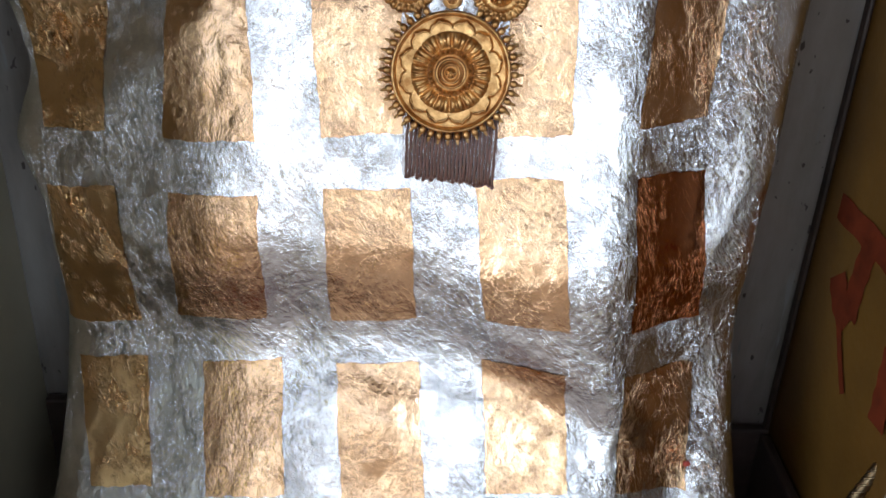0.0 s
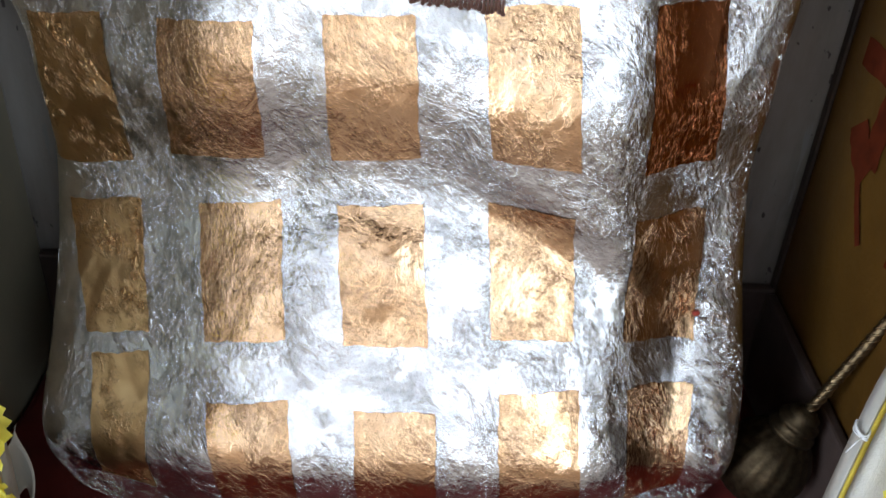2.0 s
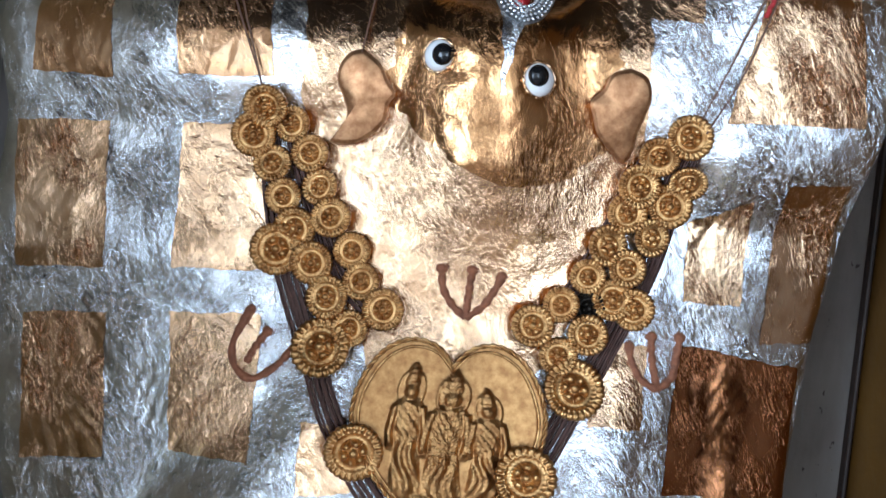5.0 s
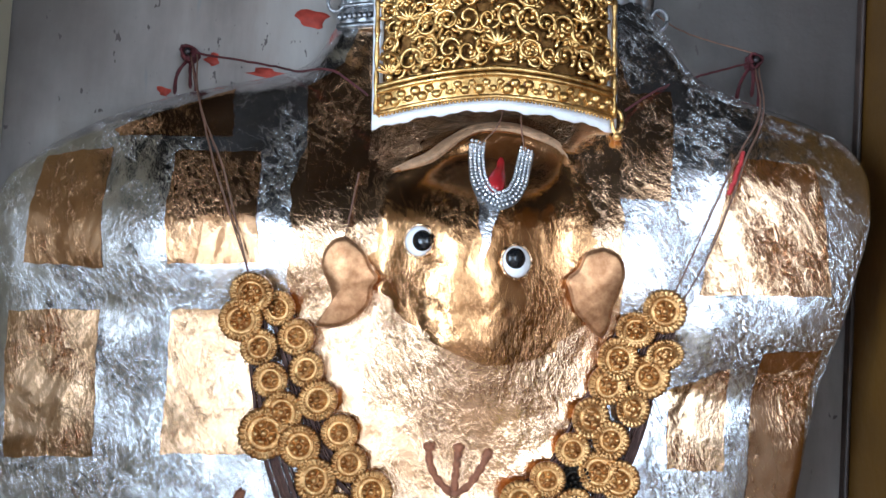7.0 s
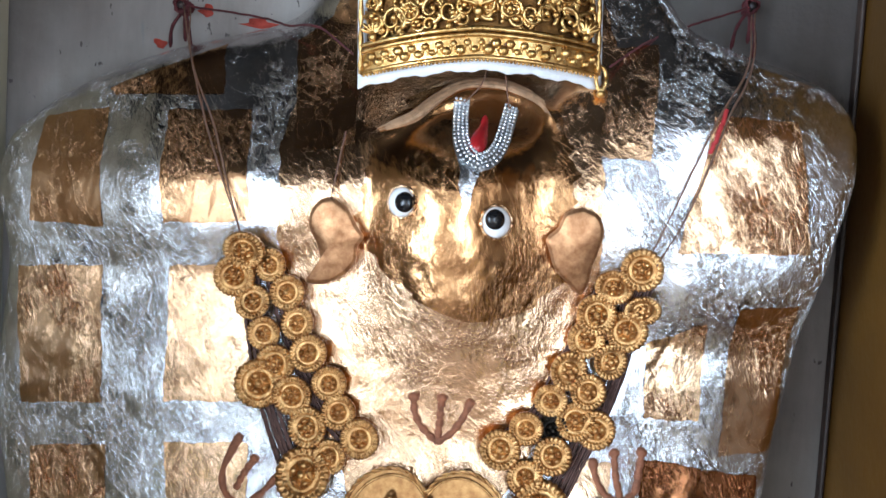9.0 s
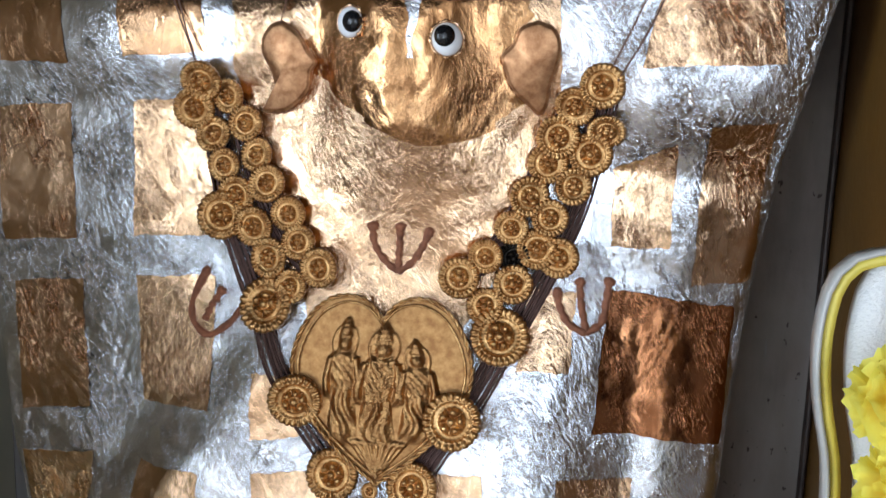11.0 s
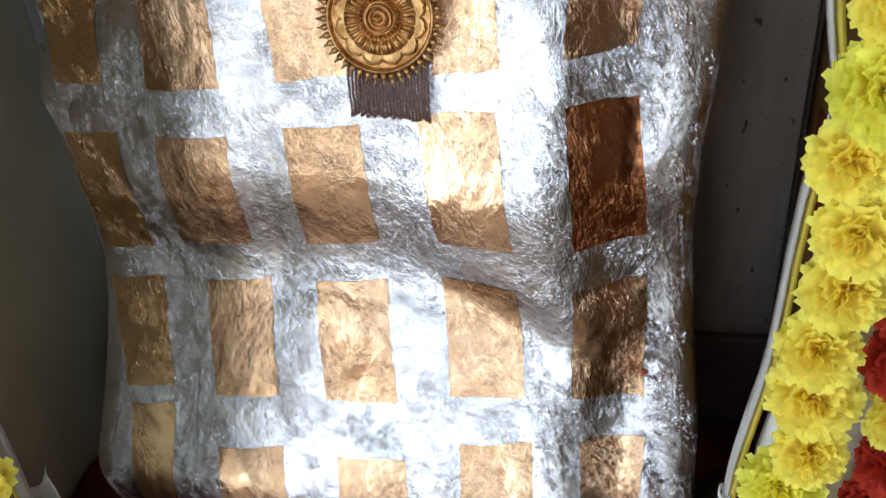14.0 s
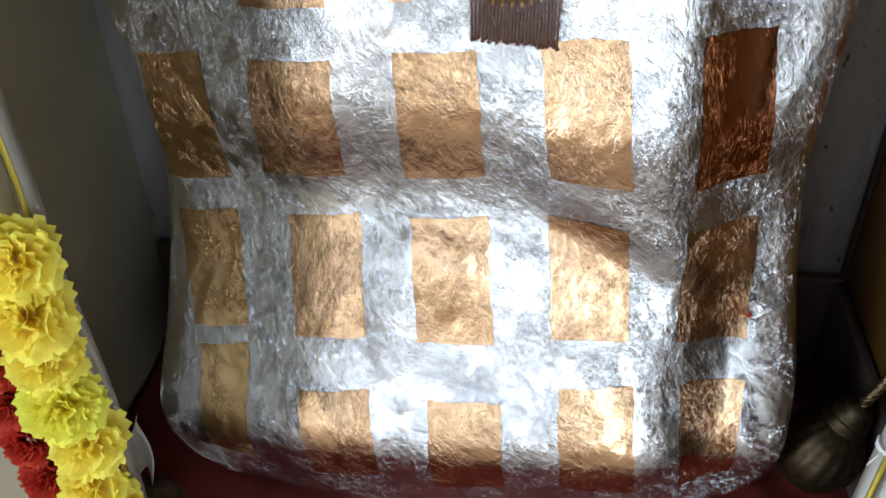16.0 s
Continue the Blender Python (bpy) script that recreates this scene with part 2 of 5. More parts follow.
drips = m.ramp(m.noise(26, 4, .5, None, (2.2, 1, .30)), (.66, 0.0), (.70, 1.0))
col = m.mix(drips, col, (.20, .20, .20))
blot = m.ramp(m.noise(9, 5, .6), (.35, 0.0), (.60, 1.0))
col = m.mix(m.math("MULTIPLY", blot, .35), col, (.30, .285, .260))
# shade of the upper corners put into the colour: two irregular brown-black clouds
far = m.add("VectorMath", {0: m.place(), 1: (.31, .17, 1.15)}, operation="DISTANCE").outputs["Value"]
corner_shade = m.ramp(m.math("ADD", far, m.math("MULTIPLY", m.noise(10, 5, .6), .16)), (.16, .82), (.36, 0.0))
col = m.mix(corner_shade, col, (.030, .022, .018))
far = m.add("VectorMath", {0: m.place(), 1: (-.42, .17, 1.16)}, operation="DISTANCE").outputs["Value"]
corner_shade = m.ramp(m.math("ADD", far, m.math("MULTIPLY", m.noise(10, 5, .6), .16)), (.14, .7), (.29, 0.0))
col = m.mix(corner_shade, col, (.050, .036, .030))
col = m.mix(specks, col, (.07, .055, .05))
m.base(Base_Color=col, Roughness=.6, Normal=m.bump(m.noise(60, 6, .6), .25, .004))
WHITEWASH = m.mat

m = Nodes("yellow_side_wall_paint")
m.base(Base_Color=m.ramp(m.noise(11, 5, .6), (.3, (.085, .038, .006)), (.7, (.135, .062, .010))), Roughness=.45,
       Normal=m.bump(m.noise(70, 5, .6), .25, .003))
YELLOW_WALL = m.mat
RED_PAINT = plain("red_wall_paint", (.105, .018, .006), .85, .3, 40, Specular_IOR_Level=.08)
OLIVE_WALL = plain("olive_gloss_wall_paint", (.33, .29, .205), .30, .12, 6, .10, 60)


# ---- mesh helpers ----
def link(name, bm, material, parent=None, smooth=True):
    me = bpy.data.meshes.new(name)
    bm.normal_update()
    bm.to_mesh(me)
    bm.free()
    me.materials.append(material)
    if smooth:
        me.polygons.foreach_set("use_smooth", [True] * len(me.polygons))
    ob = new(name, me)
    ob.parent = parent
    return ob


def thing(name, x, y, z, label, category, group="", kind=""):
    e = new(name)
    e.location = (x, y, z)
    e.empty_display_size = .02
    return tagged(e, label, category, group, kind)


def part(name, bm, material, parent, label="", smooth=True):
    """One mesh under a thing; the bmesh is in the world's coordinates and is moved to the parent's origin."""
    o = parent.location if parent.parent is None else parent.location + parent.parent.location
    bmesh.ops.translate(bm, vec=-Vector(o), verts=bm.verts)
    ob = link(name, bm, material, parent, smooth)
    return tagged(ob, label) if label else ob


def box(bm, x0, x1, y0, y1, z0, z1, bevel=0.0):
    r = bmesh.ops.create_cube(bm, size=1, matrix=Matrix.Translation(((x0 + x1) / 2, (y0 + y1) / 2, (z0 + z1) / 2)) @ Matrix.Diagonal((x1 - x0, y1 - y0, z1 - z0, 1)))
    if bevel:
        edges = list({e for v in r["verts"] for e in v.link_edges})
        bmesh.ops.bevel(bm, geom=edges, offset=bevel, segments=2, affect="EDGES", profile=.5)
    return bm


def slab(name, x0, x1, y0, y1, z0, z1, material, label, category="wall", bevel=.003):
    return tagged(link(name, box(bmesh.new(), x0, x1, y0, y1, z0, z1, bevel), material, None, False), label, category, "", "structure")


def tube(bm, pts, radius, sides=6, cap=True):
    """A tube along points; radius is a number or a list."""
    pts = [Vector(p) for p in pts]
    n = len(pts)
    rad = radius if isinstance(radius, (list, tuple, np.ndarray)) else [radius] * n
    rings, up = [], None
    for i, p in enumerate(pts):
        d = (pts[min(i + 1, n - 1)] - pts[max(i - 1, 0)]).normalized()
        if up is None:
            up = d.orthogonal().normalized()
        up = (up - d * up.dot(d)).normalized()
        side = d.cross(up)
        rings.append([bm.verts.new(p + (up * math.cos(a) + side * math.sin(a)) * rad[i]) for a in [2 * math.pi * k / sides for k in range(sides)]])
    for a, b in zip(rings, rings[1:]):
        for k in range(sides):
            bm.faces.new((a[k], a[(k + 1) % sides], b[(k + 1) % sides], b[k]))
    if cap:
        bm.faces.new(rings[0][::-1])
        bm.faces.new(rings[-1])
    return bm


def blob(bm, p, r, scale=(1, 1, 1), u=8, v=6, turn=None):
    mat = Matrix.Translation(p) @ (turn or Matrix()) @ Matrix.Diagonal((*[r * s for s in scale], 1))
    bmesh.ops.create_uvsphere(bm, u_segments=u, v_segments=v, radius=1, matrix=mat)
    return bm


def curve(pts, n):
    """A smooth line of n points through the given ones."""
    pts = np.array(pts, float)
    t = np.r_[0, np.cumsum(np.linalg.norm(np.diff(pts, axis=0), axis=1))]
    m = np.gradient(pts, t, axis=0)
    out = []
    for s in np.linspace(0, t[-1], n):
        i = min(max(np.searchsorted(t, s) - 1, 0), len(t) - 2)
        h = t[i + 1] - t[i]
        u = (s - t[i]) / h
        out.append((2 * u**3 - 3 * u**2 + 1) * pts[i] + (u**3 - 2 * u**2 + u) * h * m[i] + (3 * u**2 - 2 * u**3) * pts[i + 1] + (u**3 - u**2) * h * m[i + 1])
    return np.array(out)


def grid(bm, P, close=False):
    """Faces over an array of points, rows by columns."""
    rows = [[bm.verts.new(p) for p in r] for r in P]
    for a, b in zip(rows, rows[1:]):
        for k in range(len(a) - (0 if close else 1)):
            bm.faces.new((a[k], a[(k + 1) % len(a)], b[(k + 1) % len(b)], b[k]))
    return rows


def lathe(bm, profile, matrix, sides=32, ripple=None):
    """Turns (radius, height) pairs round z; ripple(i, angle) scales the radius."""
    P = [[matrix @ Vector((r * (ripple(i, a) if ripple else 1) * math.cos(a), r * (ripple(i, a) if ripple else 1) * math.sin(a), h)) for a in [2 * math.pi * k / sides for k in range(sides)]] for i, (r, h) in enumerate(profile)]
    grid(bm, P, True)
    return bm


# the statue's outline and front surface: x across, z up, y = depth (towards the wall is +)
OUT_Z = [0.0, 0.03, 0.08, 0.16, 0.24, 0.32, 0.40, 0.45, 0.50, 0.57, 0.65, 0.73, 0.80, 0.86, 0.92, 0.96, 1.0, 1.03, 1.05, 1.062, 1.078, 1.14, 1.2]
OUT_L = [-.288, -.319, -.327, -.318, -.312, -.311, -.312, -.334, -.319, -.339, -.355, -.372, -.371, -.369, -.382, -.374, -.335, -.285, -.235, -.185, -.140, -.112, -.07]
OUT_R = [.190, .230, .249, .254, .246, .241, .241, .249, .255, .264, .270, .280, .289, .299, .310, .322, .323, .308, .27, .225, .192, .160, .11]
PRO_Z = [-.05, 0.0, .03, .055, .075, .095, .115, .135, .165, .205, .24, .29, .31, .335, .36, .38, .405, .43, .49, .58, .65, .73, .86, .942, .964, 1.05, 1.2]
PRO_Y = [-.078, -.094, -.100, -.106, -.113, -.1175, -.1160, -.104, -.083, -.060, -.044, -.024, -.020, -.021, -.025, -.028, -.025, -.0185, -.004, .014, .034, .057, .071, .071, .076, .118, .150]
ZS = np.linspace(-.06, 1.26, 661)


def smooth_table(zs, vs, width):
    k = np.exp(-.5 * (np.arange(-30, 31) * .002 / width) ** 2)
    v = np.interp(np.linspace(-.12, 1.32, 721), zs, vs)
    return np.convolve(v, k / k.sum(), "same")[30:-30]


TAB_L, TAB_R, TAB_Y = (smooth_table(OUT_Z, OUT_L, .008), smooth_table(OUT_Z, OUT_R, .008), smooth_table(PRO_Z, PRO_Y, .009))


def span(z):
    return np.interp(z, ZS, TAB_L), np.interp(z, ZS, TAB_R)


def bell(x, z, cx, cz, sx, sz, turn=0.0, p=2.0):
    c, s = math.cos(turn), math.sin(turn)
    u, v = (x - cx) * c + (z - cz) * s, (z - cz) * c - (x - cx) * s
    return np.exp(-.5 * ((u / sx) ** 2 + (v / sz) ** 2) ** (p / 2))


def step(t):
    t = np.clip(t, 0, 1)
    return t * t * (3 - 2 * t)


FOLD = np.polyfit([-.075, -.054, -.013, .026, .057, .078, .09], [.968, .975, 1.0, 1.018, 1.013, 1.0, .986], 4)


def body(x, z):
    """Depth of the statue's large forms."""
    l, r = span(z)
    s = (x - (l + r) / 2) / ((r - l) / 2)
    y = np.interp(z - .070 * step((x - .05) / .05) * step((z - .87) / .07), ZS, TAB_Y)
    low = 1 - step((z - .55) / .25)
    y = y - low * .006 * np.exp(-.5 * ((x - r + .026) / .022) ** 2)             # hanging arm
    y = y + low * np.where(s > 0, .030 * step((x - .112 - .016 * bell(z, 0, .235, 0, .035, 1)) / .085) + .004 * np.abs(s) ** 4, .020 * np.abs(s) ** 2.5) + (1 - low) * .008 * s * s
    face = bell(x, z, .014, .906, .078, np.where(z < .906, .100, .080), 0, 2.4)
    y = y - .032 * face - .005 * bell(x, z, .02, .960, .05, .035)
    y = y - .018 * bell(x, z, .007, .893, .036, .060, .04, 2.3)                 # muzzle
    y = y + .004 * bell(x, z, -.033, .918, .020, .014) + .004 * bell(x, z, .047, .912, .020, .014) + .005 * bell(x, z, -.060, .895, .010, .035)
    ridge = np.polyval(FOLD, np.clip(x, -.08, .095))
    arch = np.exp(-.5 * ((z - ridge) / .0070) ** 2) * step((.092 - x) / .025) * step((x + .085) / .05)
    y = y - .016 * bell(x, z, .02, 1.105, .105, .052, 0, 4)                # turban
    y = y - .0075 * arch + .006 * bell(x, z, .02, .985, .03, .012)               # brow fold
    v = .70 * (z - .60) - .71 * (x + .165)                                  # crease between chest and side
    y = y + .020 * (step((v + .028) / .056) - np.clip((v + .12) / .24, 0, 1)) * (1 - step((x + .13) / .07)) * step((z - .45) / .08) * (1 - step((z - .70) / .10))
    y = y + .013 * step((x - r + .062) / .062) * bell(z, 0, .635, 0, .13, 1, 0, 4)      # side of the chest
    y = y - .085 * (np.clip(z, .605, .755) - .68) * step((-.165 - x) / .06)
    y = y - .0018 * bell(x, z, .016, .850, .022, .008)                        # mouth
    y = y - .020 * bell(x, z, .210, .932, .105, .083, -.05, 6)                 # arm
    y = y - (.006 * step((x - .112) / .055) + .075 * np.clip(x - .165, 0, .11)) * bell(z, 0, .928, 0, .080, 1, 0, 6)
    y = y - .014 * bell(x, z, -.19, .915, .11, .035, .05, 3)                # other arm
    y = y - .013 * bell(x, z, -.165, .40, .05, .05) - .004 * bell(x, z, .100, .395, .052, .05)
    y = y - .011 * bell(x, z, -.148, .490, .055, .06) - .008 * bell(x, z, .11, .52, .038, .16)
    over = (z - .292 + .48 * (x - .026)) / .055                             # the skirt's fold hanging over the thigh
    y = y - .017 * step(over) * (1 - step((z - .31) / .15)) * step((x + .015) / .08) * (1 - step((x - .15) / .07))
    y = y - .011 * bell(x, z, .040, .195, .060, .055, -.2, 2.4)
    y = y - .010 * bell(x, z, -.12, .215, .07, .05) - .009 * bell(x, z, -.045, .262, .045, .028)
    y = y + .006 * bell(x, z, -.115, .36, .018, .07) - .012 * np.exp(-.5 * ((x + .095) / np.where(x < -.095, .058, .10)) ** 2 - .5 * ((z - .672) / np.where(z < .672, .034, .10)) ** 2)
    return y


def crumple(x, z):
    """Dents and folds of a few centimetres."""
    a = x + .012 * np.sin(31 * z + 2.1) + .008 * np.sin(57 * x - 43 * z)
    b = z + .012 * np.sin(27 * x + .7) + .007 * np.sin(49 * z + 61 * x + 1.3)
    c = np.sin(83 * a + 37 * b) * np.sin(71 * b - 29 * a + 1) + .6 * np.sin(151 * a - 97 * b + 2) * np.sin(133 * b + 61 * a)
    d = np.sin(310 * a + 120 * b + 3 * np.sin(60 * b)) * np.sin(270 * b - 150 * a + 2 * np.sin(75 * a))
    v = z - 1.3 * np.abs(x + .235)
    pleats = np.sin(400 * v + 5 * np.sin(38 * x + 20 * z) + 3 * np.sin(90 * z + 50 * x)) * bell(x, z, -.262, .655, .055, .06, 0, 4)
    cheek = np.sin(230 * x + 3 * np.sin(45 * z) + 2 * np.sin(70 * x + 60 * z)) * bell(x, z, -.025, .885, .035, .045, 0, 3)
    r = np.hypot(x + .087, z - .587)
    return .0005 * c + .00016 * d + .0005 * pleats + .0003 * cheek + .0016 * np.cos(r / .0028) * np.exp(-.5 * (r / .010) ** 2)


def front(x, z):
    """Depth of the foil's face at x, z."""
    return body(x, z) + crumple(x, z)


NICHE_L, NICHE_R, BACK, NICHE_FRONT, NICHE_TOP = -.415, .35, .17, -.34, 1.30
FLOOR = -.55

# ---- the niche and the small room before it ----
slab("wall_north", NICHE_L - .12, NICHE_R + .12, BACK, BACK + .12, -.10, NICHE_TOP, WHITEWASH, "stained whitewashed back wall with shade painted into its upper corners and red splashes")
slab("wall_east", NICHE_R, NICHE_R + .12, NICHE_FRONT, BACK - .002, -.10, NICHE_TOP, YELLOW_WALL, "ochre-yellow painted side wall of the niche")
slab("wall_west", NICHE_L - .12, NICHE_L, -.262, BACK - .002, -.10, NICHE_TOP, OLIVE_WALL, "glossy olive-grey painted side wall of the niche")
slab("trim_corner", NICHE_R - .006, NICHE_R - .001, BACK - .014, BACK - .002, .10, NICHE_TOP - .004, DARK_TRIM, "dark brown strip in the corner of the niche", "trim")
slab("baseboard", NICHE_L + .002, NICHE_R - .002, BACK - .016, BACK - .003, -.002, .112, SKIRTING, "dark stone skirting along the back wall", "baseboard")
slab("baseboard", NICHE_L + .002, NICHE_L + .013, -.258, BACK - .018, -.102, -.028, SKIRTING, "dark stone skirting along the side wall", "baseboard")
slab("baseboard", NICHE_R - .013, NICHE_R - .002, NICHE_FRONT + .004, BACK - .018, -.102, .110, SKIRTING, "dark stone skirting along the side wall", "baseboard")
slab("niche_floor", NICHE_L - .12, NICHE_R + .12, NICHE_FRONT - .03, BACK + .12, -.16, -.104, SKIRTING, "dark stone shelf of the niche", "floor")
# Unseen low ceiling, added to shade the wall's top and darken the foil.
slab("niche_ceiling", NICHE_L - .12, NICHE_R + .12, NICHE_FRONT, BACK + .12, NICHE_TOP + .002, NICHE_TOP + .12, CEILING, "unseen near-black ceiling added over the niche to darken reflections", "ceiling")
RX0, RX1, RTOP = -1.35, 1.35, 2.05
slab("room_floor", RX0 - .1, RX1 + .1, ROOM_BACK - .1, NICHE_FRONT + .2, FLOOR - .1, FLOOR, ROOM_FLOOR, "worn stone floor of the shrine room", "floor")
slab("room_ceiling", RX0 - .1, RX1 + .1, ROOM_BACK - .1, NICHE_FRONT + .1, RTOP, RTOP + .1, CEILING, "unseen near-black ceiling added over the shrine room to darken reflections", "ceiling")
# Unseen west wall, left open only for the added side lamp.
for nm, y0, y1, z0, z1 in (("room_wall_west_far", ROOM_BACK - .1, FILL_Y - FILL_W / 2, FLOOR, RTOP), ("room_wall_west_near", FILL_Y + FILL_W / 2, NICHE_FRONT, FLOOR, RTOP),
                           ("room_wall_west_below", FILL_Y - FILL_W / 2, FILL_Y + FILL_W / 2, FLOOR, FILL_Z - FILL_H / 2), ("room_wall_west_above", FILL_Y - FILL_W / 2, FILL_Y + FILL_W / 2, FILL_Z + FILL_H / 2, RTOP)):
    slab(nm, RX0 - .1, RX0, y0, y1, z0, z1, ROOM_WALL, "cream painted wall of the shrine room round an added fill-light opening")
slab("room_wall_east", RX1, RX1 + .1, ROOM_BACK - .1, NICHE_FRONT, FLOOR, RTOP, ROOM_WALL, "cream painted wall of the shrine room")
slab("front_wall_left", RX0, NICHE_L - .122, NICHE_FRONT, NICHE_FRONT + .1, FLOOR, RTOP, ROOM_WALL, "cream painted wall beside the niche")
slab("front_wall_right", NICHE_R + .122, RX1, NICHE_FRONT, NICHE_FRONT + .1, FLOOR, RTOP, ROOM_WALL, "cream painted wall beside the niche")
slab("front_wall_below", NICHE_L - .12, NICHE_R + .12, NICHE_FRONT + .01, NICHE_FRONT + .1, FLOOR, -.162, ROOM_WALL, "cream painted wall under the niche")
slab("front_wall_above", NICHE_L - .12, NICHE_R + .12, NICHE_FRONT + .01, NICHE_FRONT + .1, NICHE_TOP + .122, RTOP, ROOM_WALL, "cream painted wall over the niche")
DX0, DX1, DZ1 = DOOR_X - DOOR_W / 2, DOOR_X + DOOR_W / 2, DOOR_Z + DOOR_H / 2
DZ0 = DOOR_Z - DOOR_H / 2
# Second opening, unseen and added beside the doorway to hold the weak lamp.
OX0, OX1, OZ0, OZ1 = OPEN_X - OPEN_W / 2, OPEN_X + OPEN_W / 2, OPEN_Z - OPEN_H / 2, OPEN_Z + OPEN_H / 2
slab("door_pillar", OX1, DX0, ROOM_BACK - .1, ROOM_BACK, FLOOR, RTOP, ROOM_WALL, "cream painted pillar between the doorway and the added fill-light opening")
slab("fill_opening_above", OX0, OX1, ROOM_BACK - .1, ROOM_BACK, OZ1, RTOP, ROOM_WALL, "cream painted wall over the added fill-light opening")
slab("fill_opening_below", OX0, OX1, ROOM_BACK - .1, ROOM_BACK, FLOOR, OZ0, ROOM_WALL, "cream painted parapet under the added fill-light opening")
slab("fill_opening_side", RX0, OX0, ROOM_BACK - .1, ROOM_BACK, FLOOR, RTOP, ROOM_WALL, "cream painted wall beside the added fill-light opening")
slab("door_wall_right", DX1, RX1, ROOM_BACK - .1, ROOM_BACK, FLOOR, RTOP, ROOM_WALL, "cream painted wall beside the doorway")
slab("door_wall_above", DX0, DX1, ROOM_BACK - .1, ROOM_BACK, DZ1, RTOP, ROOM_WALL, "cream painted wall over the doorway")
if DZ0 > FLOOR + .02:
    slab("door_wall_below", DX0, DX1, ROOM_BACK - .1, ROOM_BACK, FLOOR, DZ0, ROOM_WALL, "cream painted sill wall under the opening")
slab("ground", -60, 60, -120, 60, FLOOR - .3, FLOOR - .104, plain("dusty_yard", (.3, .26, .2), .9, .2, 1, .3, 20), "dusty yard round the shrine room", "ground")

# red cloth spread on the shelf, in soft folds
bm = bmesh.new()
P = []
for y in np.linspace(-.21, BACK - .02, 60):
    P.append([(x, y, -.006 + .004 * math.sin(31 * x + 9 * y) * math.sin(23 * y - 8 * x) + .0015 * math.sin(90 * x + 60 * y)) for x in np.linspace(NICHE_L + .006, NICHE_R - .006, 100)])
grid(bm, P)
P2 = bmesh.ops.extrude_face_region(bm, geom=bm.faces[:])
for v in [g for g in P2["geom"] if isinstance(g, bmesh.types.BMVert)]:
    v.co.z = -.1035
bmesh.ops.recalc_face_normals(bm, faces=bm.faces)
tagged(link("altar_cloth", bm, RED_CLOTH), "deep red cloth spread under the statue", "cloth")


# red strokes painted on the yellow side wall
def stroke(bm, pts, w, lift):
    c = curve(pts, 24)
    P = []
    for i, p in enumerate(c):
        d = c[min(i + 1, len(c) - 1)] - c[max(i - 1, 0)]
        nrm = np.array([-d[1], d[0]]) / (np.linalg.norm(d) + 1e-9)
        ww = w * (.92 + .06 * math.sin(i * .9 + w * 900))
        P.append([(NICHE_R - lift, *(p + nrm * ww * s)) for s in (-1, -.4, .4, 1)])
    grid(bm, P)


mark = thing("painted_symbol", NICHE_R, .05, .35, "red cross-shaped auspicious symbol painted on the yellow wall", "wall painting")
for pts, w in (([(0.1287, 0.3817), (0.0636, 0.3816), (0.0138, 0.3803), (-0.036, 0.379)], 0.0135), ([(0.0573, 0.3753), (0.0616, 0.3374), (0.0616, 0.3062)], 0.0152), ([(0.0982, 0.3278), (0.085, 0.3123), (0.0600, 0.2985)], 0.018), ([(0.0734, 0.2929), (0.0557, 0.2688), (0.0351, 0.2445)], 0.005), ([(-0.0217, 0.3225), (-0.0243, 0.2919), (-0.0275, 0.2579)], 0.0144)):
    bm = bmesh.new()
    stroke(bm, pts, w, .0010 + .0004 * len(mark.children))
    part("brush_stroke", bm, RED_PAINT, mark)

# ---- the statue ----
ROWS_N, COLS_N = 430, 250
zz = np.linspace(0.0, 1.2, ROWS_N)
ss = np.sin(np.linspace(-1, 1, COLS_N) * math.pi / 2 * .97) / math.sin(math.pi / 2 * .97)
ss = .55 * ss + .45 * np.linspace(-1, 1, COLS_N)
L, R = span(zz)
X = (L + R)[:, None] / 2 + ss[None, :] * (R - L)[:, None] / 2
Z = np.repeat(zz[:, None], COLS_N, 1)


def rounding(x, z):
    """How far the surface turns back near the outline."""
    l, r = span(z)
    e = .004
    (l2, r2), (l1, r1) = span(z + e), span(z - e)
    dl = (x - l) / np.sqrt(1 + ((l2 - l1) / (2 * e)) ** 2)
    dr = (r - x) / np.sqrt(1 + ((r2 - r1) / (2 * e)) ** 2)
    d = np.clip(np.minimum(np.minimum(dl, dr * 1.6), z * 1.2 + .012), 0, .03) / .03
    return .030 * (1 - np.sqrt(1 - (1 - d) ** 2))


def skin(x, z, off=0.0):
    return front(x, z) + rounding(x, z) - off


Y = skin(X, Z)
bm = bmesh.new()
P = np.stack([X, Y, Z], -1)
wall_y = BACK - .004
left = np.stack([X[:, 0] + .004, np.full(ROWS_N, wall_y), zz], -1)
right = np.stack([X[:, -1] - .004, np.full(ROWS_N, wall_y), zz], -1)
P = np.concatenate([left[:, None], P, right[:, None]], 1)
top = P[-1].copy()
top[:, 1] = wall_y
base = P[0].copy()
base[:, 1] = wall_y
grid(bm, np.concatenate([base[None], P, top[None]], 0))
bmesh.ops.recalc_face_normals(bm, faces=bm.faces)
statue = tagged(link("statue", bm, SILVER), "stone relief statue covered in crinkled silver leaf, standing on red cloth", "statue")
statue.data.materials.append(SMOOTH_SILVER)
for f in statue.data.polygons:
    x, z = f.center.x, f.center.z
    if z > (.952 if x < .02 else 1.028) + .007 * math.sin(70 * x) + .004 * math.sin(190 * x + 1):
        f.material_index = 1


